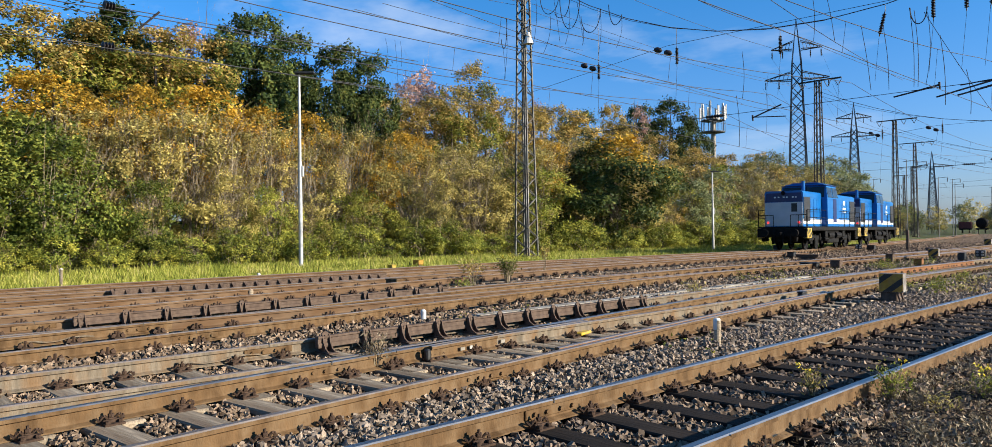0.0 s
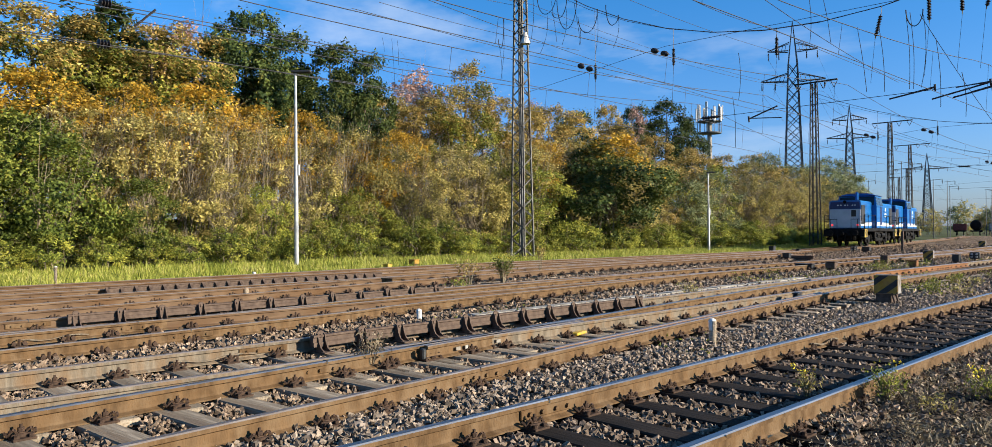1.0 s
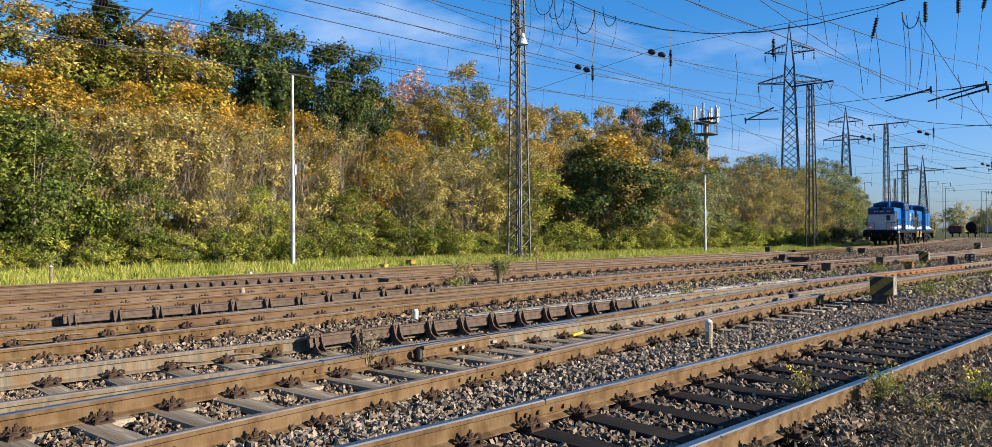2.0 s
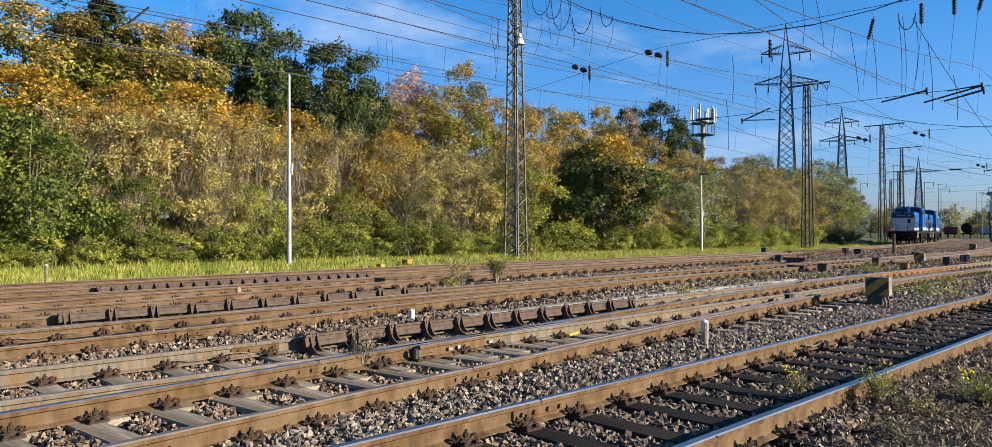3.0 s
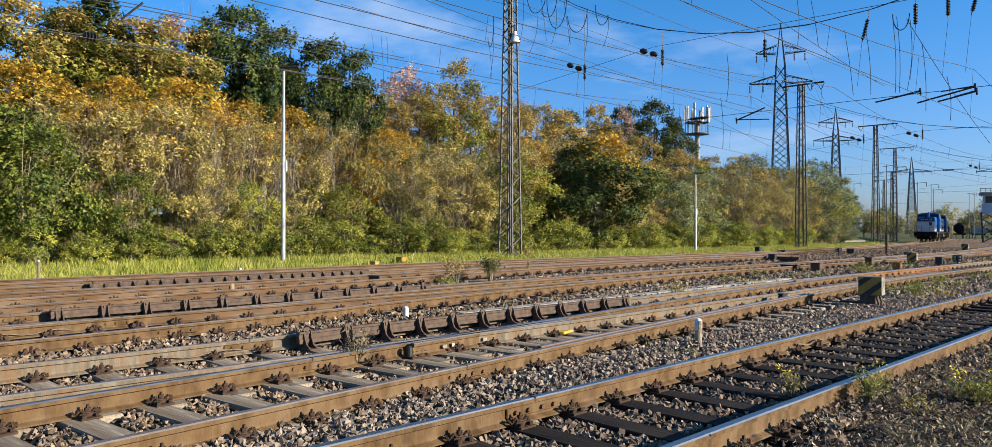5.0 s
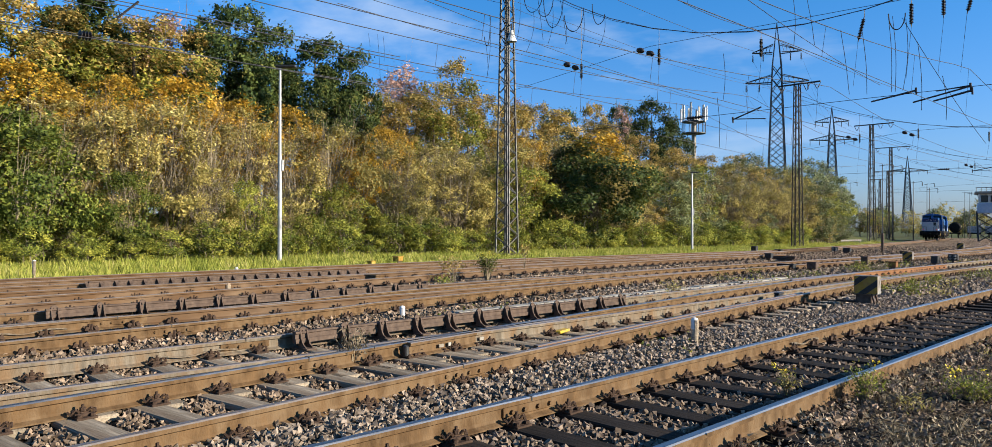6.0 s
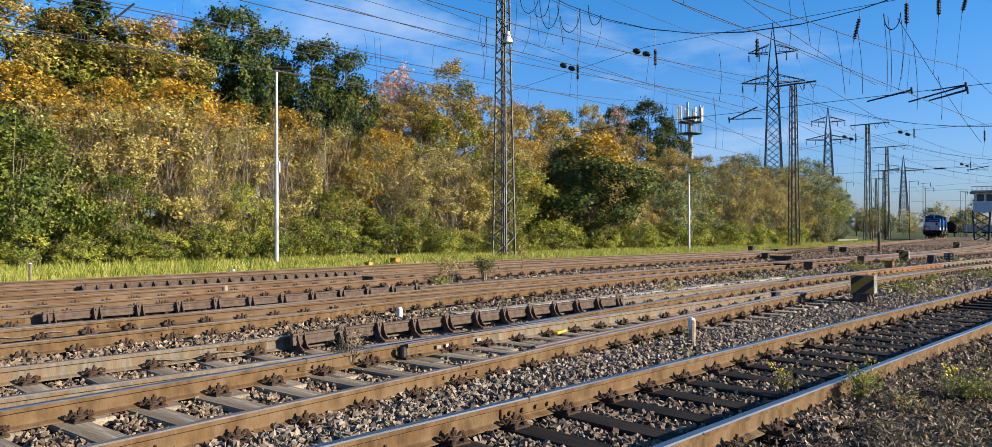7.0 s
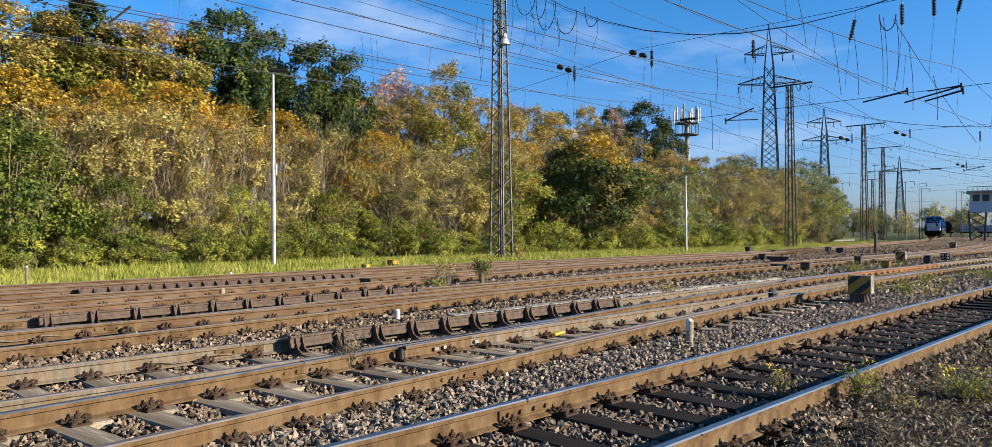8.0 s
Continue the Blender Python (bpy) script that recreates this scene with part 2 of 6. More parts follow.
M_FADED = mat("faded_yellow_paint", (0.38, 0.21, 0.034), (0.56, 0.34, 0.065), 9, 0.75, 0, 0.1, 60, grime=(0.34, 0.19, 0.07), gscale=7)
M_BOXGREY = mat("dirty_grey_paint", (0.20, 0.18, 0.16), (0.34, 0.32, 0.29), 7, 0.8, 0, 0.15, 60, grime=(0.12, 0.09, 0.07), gscale=5)
M_ORANGE = mat("fresh_rust", (0.17, 0.078, 0.034), (0.28, 0.135, 0.058), 6, 0.8, 0, 0.25, 60, stretch=(1, 0.4, 1))


# ---- mesh helpers ----
def tag(ob, label, category, group="", kind=""):
    return tagged(ob, label, category, group, kind)


def part(name, bm, material, parent=None, label="", smooth=False):
    me = bpy.data.meshes.new(name)
    if isinstance(bm, bmesh.types.BMesh):
        bm.to_mesh(me)
        bm.free()
    else:
        me.from_pydata(*bm)
    for m in (material if isinstance(material, (list, tuple)) else [material]):
        me.materials.append(m)
    if smooth:
        me.polygons.foreach_set("use_smooth", [True] * len(me.polygons))
    ob = new(name, me)
    if parent:
        ob.parent = parent
    if label:
        ob["label"] = label
    return ob


def share(name, me, parent, m):
    ob = new(name, me)
    ob.parent = parent
    ob.matrix_basis = m
    return ob


def empty(name, m=None):
    ob = new(name)
    ob.empty_display_size = 0.2
    if m is not None:
        ob.matrix_basis = m
    return ob


def box(bm, c, s, bevel=0.0, rot=None, mi=0, taper=None):
    """A box of size s round c; taper scales its top face."""
    r = bmesh.ops.create_cube(bm, size=1.0)
    vs = r["verts"]
    if taper:
        for v in vs:
            if v.co.z > 0:
                v.co.x *= taper[0]
                v.co.y *= taper[1]
    bmesh.ops.scale(bm, vec=s, verts=vs)
    if bevel:
        es = list({e for v in vs for e in v.link_edges})
        r2 = bmesh.ops.bevel(bm, geom=es, offset=bevel, segments=1, affect="EDGES")
        vs = list({v for f in r2["faces"] for v in f.verts} | {v for v in vs if v.is_valid})
    if rot is not None:
        bmesh.ops.transform(bm, matrix=rot, verts=vs)
    bmesh.ops.translate(bm, vec=c, verts=vs)
    for f in {f for v in vs for f in v.link_faces}:
        f.material_index = mi
    return vs


def tube(bm, p0, p1, r0, r1=None, n=6, mi=0, cap=True):
    p0, p1 = Vector(p0), Vector(p1)
    r1 = r0 if r1 is None else r1
    d = (p1 - p0)
    q = d.to_track_quat("Z", "Y")
    a, b = [], []
    for i in range(n):
        w = Vector((math.cos(6.28319 * i / n), math.sin(6.28319 * i / n), 0))
        a.append(bm.verts.new(p0 + q @ (w * r0)))
        b.append(bm.verts.new(p1 + q @ (w * r1)))
    for i in range(n):
        f = bm.faces.new((a[i], a[(i + 1) % n], b[(i + 1) % n], b[i]))
        f.material_index = mi
    if cap:
        bm.faces.new(list(reversed(a))).material_index = mi
        bm.faces.new(b).material_index = mi


def lathe(bm, pts, n=14, m=None, mi=0):
    """Revolve (radius, z) pairs round z."""
    m = m or Matrix()
    rings = [[bm.verts.new(m @ Vector((r * math.cos(6.28319 * i / n), r * math.sin(6.28319 * i / n), z))) for i in range(n)] for r, z in pts]
    for a, b in zip(rings, rings[1:]):
        for i in range(n):
            bm.faces.new((a[i], a[(i + 1) % n], b[(i + 1) % n], b[i])).material_index = mi
    bm.faces.new(list(reversed(rings[0]))).material_index = mi
    bm.faces.new(rings[-1]).material_index = mi


def gz(y):
    """Fall of the yard in the distance."""
    return -0.006 * min(max(y - 20.0, 0.0), 300.0)


def smooth01(v):
    v = min(max(v, 0.0), 1.0)
    return v * v * (3 - 2 * v)


# ---- lines of the tracks (centre x for a given y) ----
def line_loco(y):
    if y < 12:
        return -18.75
    if y < 44:
        return -18.75 - 0.00236 * (y - 12) ** 2
    return -21.17 - 0.1465 * (y - 44) - 0.00030 * (y - 44) ** 2


def line_a(y):
    return -3.342


def line_c(y):
    return -7.82


def line_b(y):
    if y < 8:
        return -5.70 - 0.109 * y
    return -7.82 + 0.00238 * max(31 - y, 0) ** 2


def line_d(y):
    if y < 8:
        return -10.95 - 0.1 * (y - 1.0)
    return -12.8 + 0.0025 * max(28 - y, 0) ** 2


def line_e(y):
    return -12.8


def line_f(y):
    if y < 6:
        return -15.55 - 0.1 * (y - 1.0)
    return -18.75 + 0.00197 * max(42.3 - y, 0) ** 2


def line_h(y):
    return min(-21.7, line_loco(y)) if y < 70 else line_loco(y)


def line_k(y):
    """Far line swinging off the third track towards the main line."""
    return -12.8 - 0.0011 * max(y - 24, 0) ** 2


def line_g(y):
    """Curve that swings across from the middle of the yard to the far lines."""
    return -12.8 - 0.0016 * max(y - 30, 0) ** 2


# ---- ground ----
def make_ground():
    ys = [-400, -150, -60, -20, 0, 10, 20, 30, 40, 60, 80, 100, 130, 160, 200, 250, 320, 600, 1200, 3500]
    xs = [-3000, -1000, -400, -150, -80, -52, -46, -40, -36, -30, -24, -12, 0, 12, 40, 100, 400, 1200, 3000]
    V = []
    for y in ys:
        for x in xs:
            rise = 2.5 * smooth01((-x - 36) / 14) if -60 < y < 130 else 0
            V.append((x, y, gz(y) - 0.10 + rise))
    n = len(xs)
    Fc = [(j * n + i, j * n + i + 1, (j + 1) * n + i + 1, (j + 1) * n + i) for j in range(len(ys) - 1) for i in range(n - 1)]
    tag(part("ground", (V, [], Fc), M_GROUND), "grassy brown earth under the yard and woods", "ground", kind="structure")


def bed_edge(y):
    return min(-23.7, line_loco(y) - 2.6) if y > 20 else -23.7


def make_bed():
    V, Fc = [], []
    rng = np.random.default_rng(5)
    ys = list(np.arange(-14, 0, 0.5)) + list(np.arange(0, 26, 0.25)) + list(np.arange(26, 60, 0.5)) + list(np.arange(60, 220, 4.0))
    nx = 110
    for y in ys:
        l = bed_edge(y)
        for i in range(nx):
            u = i / (nx - 1)
            x = l + (14 - l) * u ** 1.0
            edge = 0.12 * smooth01((x - l) / 0.9)
            V.append((x, y, gz(y) - 0.16 + edge + float(rng.normal(0, 0.012))))
    mi = []
    for j in range(len(ys) - 1):
        for i in range(nx - 1):
            a = j * nx + i
            Fc.append((a, a + 1, a + nx + 1, a + nx))
            # near part takes the darker sheet that paints the shade between stones
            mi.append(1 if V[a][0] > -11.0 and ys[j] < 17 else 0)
    bed = tag(part("ballast_bed", (V, [], Fc), [M_BED, M_SHADED_FINES], smooth=True), "wide bed of brown grey crushed stone ballast", "ballast bed", kind="structure")
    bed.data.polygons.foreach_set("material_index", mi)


def stone_shapes(rng, k=24):
    """Sharp crushed stones: skewed wedges and chipped blocks, eight corners each (wedges fold two of them)."""
    out = []
    for q in range(k):
        base = np.array([(-1, -1, -1), (1, -1, -1), (1, 1, -1), (-1, 1, -1), (-1, -1, 1), (1, -1, 1), (1, 1, 1), (-1, 1, 1)], float)
        v = base * rng.uniform(0.45, 1.0, (8, 3)) * rng.uniform(0.65, 1.25, (1, 3))
        if q % 3:
            v[4:, q % 2] *= rng.uniform(0.05, 0.35)
        if q % 3 == 2:
            v[[1, 5], :2] *= rng.uniform(0.2, 0.6)
        v[:, :2] += v[:, 2:3] * rng.uniform(-0.5, 0.5, (1, 2))
        out.append(v)
    f = [(0, 3, 2), (0, 2, 1), (4, 5, 6), (4, 6, 7), (0, 1, 5), (0, 5, 4), (1, 2, 6), (1, 6, 5), (2, 3, 7), (2, 7, 6), (3, 0, 4), (3, 4, 7)]
    return out, np.array(f)


def stones(name, rng, pts, size, material, label):
    shapes, f = stone_shapes(rng)
    n = len(pts)
    allv = np.empty((n * 8, 3))
    for i, p in enumerate(pts):
        q = np.array(Euler(rng.uniform(0, 6.28, 3)).to_matrix())
        allv[i * 8:(i + 1) * 8] = (shapes[i % len(shapes)] * size * rng.uniform(0.65, 1.35)) @ q.T + p
    allf = (f[None] + 8 * np.arange(n)[:, None, None]).reshape(-1, 3)
    me = bpy.data.meshes.new(name)
    me.vertices.add(n * 8)
    me.vertices.foreach_set("co", allv.ravel())
    me.loops.add(len(allf) * 3)
    me.loops.foreach_set("vertex_index", allf.ravel())
    me.polygons.add(len(allf))
    me.polygons.foreach_set("loop_start", np.arange(len(allf)) * 3)
    me.materials.append(material)
    me.polygons.foreach_set("use_smooth", np.zeros(len(allf), dtype=bool))
    me.update()
    return tag(new(name, me), label, "ballast", kind="stuff")


SLEEPER_SETS = []


def on_sleeper(x, y):
    for line, half, pitch, y0 in SLEEPER_SETS:
        if abs(x - line(y)) < half + 0.02:
            k = (y - y0) / pitch
            if abs(k - round(k)) * pitch < 0.14:
                return True
    return False


def scatter(rng, n, x0, x1, y0, y1, zlo, zhi, bias=1.0, avoid=True):
    out = []
    while len(out) < n:
        x = x0 + (x1 - x0) * rng.random()
        y = y0 + (y1 - y0) * rng.random() ** bias
        if x < bed_edge(y) + 0.2:
            continue
        if avoid and on_sleeper(x, y):
            continue
        out.append((x, y, gz(y) + rng.uniform(zlo, zhi)))
    return np.array(out)


def make_stones():
    rng = np.random.default_rng(11)
    stones("ballast_stones", rng, scatter(rng, 17500, -5.6, -4.12, 0.6, 18, -0.01, 0.04, 1.4, False), 0.0215, M_STONE, "sharp grey crushed stones heaped between the tracks")
    stones("ballast_stones", rng, scatter(rng, 10500, -4.05, -2.65, 2.0, 16, -0.05, 0.005, 1.3), 0.022, M_STONE_DARK, "sharp darker crushed stones between dark sleepers")
    stones("ballast_stones", rng, scatter(rng, 19000, -9.2, -5.2, 0.4, 14, -0.045, 0.004, 1.3), 0.0195, M_STONE_RUST, "rust-stained crushed stones between the rails")
    stones("ballast_stones", rng, scatter(rng, 7000, -10.8, -8.7, 0.4, 20, -0.02, 0.03, 1.3, False), 0.028, M_STONE_RUST, "brown grey crushed stones heaped between the tracks")
    stones("ballast_stones", rng, scatter(rng, 5500, -12.4, -4.1, 14, 40, -0.04, 0.01, 1.3), 0.042, M_STONE, "crushed stones further along the tracks")
    stones("ballast_stones", rng, scatter(rng, 4500, -23.6, -10.8, 2, 45, -0.05, 0.0, 1.2), 0.042, M_STONE_RUST, "brown crushed stones of the far tracks")
    stones("ballast_stones", rng, scatter(rng, 6000, -27, -6, 38, 85, -0.04, 0.02, 1.3, False), 0.05, M_STONE_RUST, "brown crushed stones far along the yard")
    stones("ballast_stones", rng, scatter(rng, 5500, -2.28, 0.8, 2.5, 16, 0.0, 0.06, 1.3, False), 0.018, M_STONE_RUST, "dusty stones in the weedy verge")
    stones("ballast_stones", rng, scatter(rng, 1200, -2.53, -2.2, 5.6, 11, 0.0, 0.07, 1.1, False), 0.022, M_STONE_RUST, "brown stones banked against the near rail")


# ---- tracks ----
RAIL_PROFILE = [(-0.062, 0.0), (0.062, 0.0), (0.062, 0.012), (0.018, 0.030), (0.009, 0.050), (0.009, 0.118), (0.034, 0.130), (0.036, 0.160),
                (0.028, 0.170), (-0.028, 0.170), (-0.036, 0.160), (-0.034, 0.130), (-0.009, 0.118), (-0.009, 0.050), (-0.018, 0.030), (-0.062, 0.012)]


def rail(parent, line, off, y0, y1, side, head, z0=0.02, name="rail", step=1.0, prof=RAIL_PROFILE, label=""):
    n = len(prof)
    m = max(2, int((y1 - y0) / step) + 1)
    V, Fc, mi = [], [], []
    for j in range(m):
        y = y0 + (y1 - y0) * j / (m - 1)
        for px, pz in prof:
            V.append((line(y) + off + px, y, gz(y) + z0 + pz))
    for j in range(m - 1):
        for i in range(n):
            k = (i + 1) % n
            Fc.append((j * n + i, j * n + k, (j + 1) * n + k, (j + 1) * n + i))
            mi.append(1 if i in (7, 8, 9) and n == 16 else 0)
    Fc.append(tuple(reversed(range(n))))
    Fc.append(tuple(range((m - 1) * n, m * n)))
    mi += [0, 0]
    ob = part(name, (V, [], Fc), [side, head], parent, label)
    ob.data.polygons.foreach_set("material_index", mi)
    return ob


def sleeper_mesh(half):
    bm = bmesh.new()
    box(bm, (0, 0, -0.06), (2 * half, 0.25, 0.14), 0.012)
    me = bpy.data.meshes.new("sleeper")
    bm.to_mesh(me)
    bm.free()
    return me


def curl(bm, y0, y1, x, z, r, n=5):
    """One bent arm of a spring clip, arching along the rail."""
    last = None
    for i in range(n + 1):
        a = math.pi * i / n
        p = Vector((x + 0.018 * math.sin(a), y0 + (y1 - y0) * i / n, z + 0.042 * math.sin(a)))
        if last is not None:
            tube(bm, last, p, r, r, 4, cap=i in (1, n))
        last = p


def clip_mesh():
    """Ribbed base plate with a screwed spring clip of two curled arms either side of the rail."""
    bm = bmesh.new()
    box(bm, (0, 0, 0.013), (0.38, 0.16, 0.018), 0.003)
    for s in (-1, 1):
        box(bm, (s * 0.125, 0, 0.032), (0.024, 0.15, 0.03), 0.004)
        box(bm, (s * 0.088, 0, 0.044), (0.05, 0.05, 0.02), 0.003)
        tube(bm, (s * 0.098, 0, 0.03), (s * 0.098, 0, 0.112), 0.012, n=5)
        tube(bm, (s * 0.098, 0, 0.060), (s * 0.098, 0, 0.088), 0.025, n=6)
        for e in (-1, 1):
            curl(bm, e * 0.022, e * 0.092, s * 0.095, 0.036, 0.012)
            tube(bm, (s * 0.105, e * 0.092, 0.036), (s * 0.07, e * 0.105, 0.062), 0.012, 0.010, 4)
            tube(bm, (s * 0.16, e * 0.05, 0.02), (s * 0.16, e * 0.05, 0.045), 0.022, 0.018, n=6)
    me = bpy.data.meshes.new("rail_fastening")
    bm.to_mesh(me)
    bm.free()
    me.materials.append(M_CLIP)
    return me


def far_clip_mesh():
    bm = bmesh.new()
    box(bm, (0, 0, 0.013), (0.37, 0.16, 0.018))
    for s in (-1, 1):
        tube(bm, (s * 0.098, 0, 0.02), (s * 0.098, 0, 0.105), 0.024, 0.018, n=4)
        for e in (-1, 1):
            box(bm, (s * 0.10, e * 0.065, 0.045), (0.035, 0.05, 0.06), 0, Matrix.Rotation(e * 0.5, 4, "X"))
    me = bpy.data.meshes.new("rail_fastening")
    bm.to_mesh(me)
    bm.free()
    me.materials.append(M_CLIP)
    return me


CLIP = clip_mesh()
FAR_CLIP = far_clip_mesh()
TRACKS = {}


def track(name, line, y0, y1, side, head, sleeper_mat, pitch, label, half=1.3, clips=True, phase=0.0, heads=None, ymax_clip=60):
    t = empty(name)
    TRACKS[name] = t
    tag(t, label, "railway track", "tracks of the yard", "structure")
    heads = heads or (head, head)
    sides = side if isinstance(side, tuple) else (side, side)
    rail(t, line, -0.7525, y0, y1, sides[0], heads[0])
    rail(t, line, 0.7525, y0, y1, sides[1], heads[1])
    me = sleeper_mesh(half)
    me.materials.append(sleeper_mat)
    rng = random.Random(len(name) + int(abs(line(5)) * 10))
    y = y0 + phase
    while y < min(y1, 110):
        a = -math.atan(line(y + 0.5) - line(y - 0.5))
        c = line(y)
        share("sleeper", me, t, Matrix.Translation((c, y, gz(y) + (0.007 if c > -10 else -0.04))) @ Matrix.Rotation(a + rng.gauss(0, 0.012), 4, "Z"))
        if clips and y < ymax_clip:
            for s in (-0.7525, 0.7525):
                share("rail_fastening", CLIP if y < 9.5 and c > -9 else FAR_CLIP, t, Matrix.Translation((c + s, y, gz(y) + 0.012)) @ Matrix.Rotation(a + rng.gauss(0, 0.03), 4, "Z"))
        y += pitch
    return t


def make_tracks():
    track("track_near", line_a, -12.285, 200, M_RAIL, M_STEEL, M_SLEEPER_DARK, 0.611, "rusty rails with polished heads on dark tarred sleepers")
    track("track_branch", line_b, -11.755, 31, (M_RAIL, M_RAIL), M_STEEL, M_SLEEPER_PALE, 0.595, "rusty diverging turnout rails on pale weathered sleepers", heads=(M_STEEL, M_DULL))
    track("track_second", line_c, -11.76, 210, (M_RAIL_PALE, M_RAIL_PALE), M_DULL, M_SLEEPER_PALE, 0.6, "pale rusty straight rails on weathered wooden sleepers", heads=(M_DULL, M_DULL))
    track("track_third_branch", line_d, -12, 28, M_RAIL, M_DULL, M_SLEEPER_PALE, 0.6, "brown rusty rails running into a turnout")
    track("track_third", line_e, -12, 180, M_RAIL_DARK, M_DULL, M_SLEEPER_PALE, 0.6, "brown rusty rails among stained ballast")
    track("track_fourth", line_f, -12, 40, M_RAIL_DARK, M_DULL, M_SLEEPER_PALE, 0.6, "brown rusty rails joining the main line", ymax_clip=40)
    track("track_main", line_loco, -12, 240, M_RAIL_DARK, M_DULL, M_SLEEPER_PALE, 0.6, "rusty main line curving away beside the grass", ymax_clip=50)
    track("track_edge", line_h, -12, 60, M_RAIL_DARK, M_DULL, M_SLEEPER_PALE, 0.6, "rusty brown outer track along the grass edge", ymax_clip=40)
    track("track_far", line_k, 24, 91, M_RAIL, M_DULL, M_SLEEPER_PALE, 0.6, "rusty far line bending off through the yard", ymax_clip=60)
    track("track_cross", line_g, 30, 100, M_RAIL, M_DULL, M_SLEEPER_PALE, 0.6, "rusty connecting line curving across the yard", ymax_clip=45)


for _l, _h, _p, _y in ((line_a, 0.80, 0.611, -12.285), (line_b, 0.9, 0.595, -11.755), (line_c, 0.9, 0.6, -11.76)):
    SLEEPER_SETS.append((_l, _h, _p, _y))
def make_verge():
    V, Fc = [], []
    rng = np.random.default_rng(6)
    ys = list(np.arange(-14, 1.6, 0.4)) + list(np.arange(1.6, 40, 0.2))
    xs = list(np.arange(-2.5, 6, 0.2))
    for y in ys:
        for x in xs:
            V.append((x, y, -0.16 + 0.19 * smooth01((x + 2.55) / 0.35) + float(rng.normal(0, 0.014))))
    n = len(xs)
    for j in range(len(ys) - 1):
        for i in range(n - 1):
            Fc.append((j * n + i, j * n + i + 1, (j + 1) * n + i + 1, (j + 1) * n + i))
    tag(part("verge", (V, [], Fc), M_EARTH, smooth=True), "dark stony earth verge beside the near track", "verge", kind="structure")


make_ground()
make_bed()
make_verge()
make_tracks()
make_stones()


# ---- woods ----
def quads(name, V, n, material, parent=None):
    k = V.shape[1]
    me = bpy.data.meshes.new(name)
    me.vertices.add(k * n)
    me.vertices.foreach_set("co", V.ravel())
    me.loops.add(k * n)
    me.loops.foreach_set("vertex_index", np.arange(k * n))
    me.polygons.add(n)
    me.polygons.foreach_set("loop_start", np.arange(n) * k)
    me.materials.append(material)
    me.update()
    ob = new(name, me)
    if parent:
        ob.parent = parent
    return ob


def leaf_quads(rng, P, size, out=None, slim=1.0):
    """Pointed three-cornered leaves at the points P, turned at random but leaning outwards and up where out is given."""
    n = len(P)
    nrm = rng.normal(size=(n, 3))
    if out is not None:
        o = P - out
        o /= np.linalg.norm(o, axis=1)[:, None] + 1e-6
        nrm = nrm * 0.75 + o * 1.0 + np.array((0, 0, 0.35))
    nrm /= np.linalg.norm(nrm, axis=1)[:, None]
    a = np.cross(nrm, rng.normal(size=(n, 3)))
    a /= np.linalg.norm(a, axis=1)[:, None]
    b = np.cross(nrm, a)
    s = (size * rng.uniform(0.6, 1.4, n))[:, None]
    w = s * rng.uniform(0.7, 1.0, n)[:, None] * slim
    return np.stack([P + b * s * 1.2, P + a * w - b * s * rng.uniform(0.3, 0.9, n)[:, None], P - a * w - b * s * rng.uniform(0.4, 1.0, n)[:, None]], 1)


def blob_points(rng, n, lobes, fill=0.35, flat=1.0):
    """Points on and within a crown of several uneven lobes (centre, radii)."""
    vol = np.array([np.prod(r) ** 0.67 for c, r in lobes])
    pick = rng.choice(len(lobes), n, p=vol / vol.sum())
    d = rng.normal(size=(n, 3))
    d /= np.linalg.norm(d, axis=1)[:, None]
    C = np.array([c for c, r in lobes])[pick]
    # more leaves on the outer side of each bough than on the side turned to the trunk
    o = C - C.mean(0)
    back = ((d * o).sum(1) < -0.15 * np.linalg.norm(o, axis=1)) & (rng.random(n) < 0.75)
    d[back] *= -1
    Rr = np.array([r for c, r in lobes])[pick]
    rad = 1 - fill * rng.random(n) ** 1.6
    wob = 1 + 0.22 * np.sin(d[:, 0] * 7 + pick * 1.7) * np.sin(d[:, 1] * 6 + pick) + 0.16 * np.sin(d[:, 2] * 11 + pick * 2.3)
    return C + d * Rr * (rad * wob)[:, None]


def clumped(rng, P, k, spread):
    """Pull points into k leaf clumps, leaving gaps."""
    idx = rng.integers(0, len(P), k)
    own = rng.integers(0, k, len(P))
    return P[idx][own] + rng.normal(0, spread, P.shape)


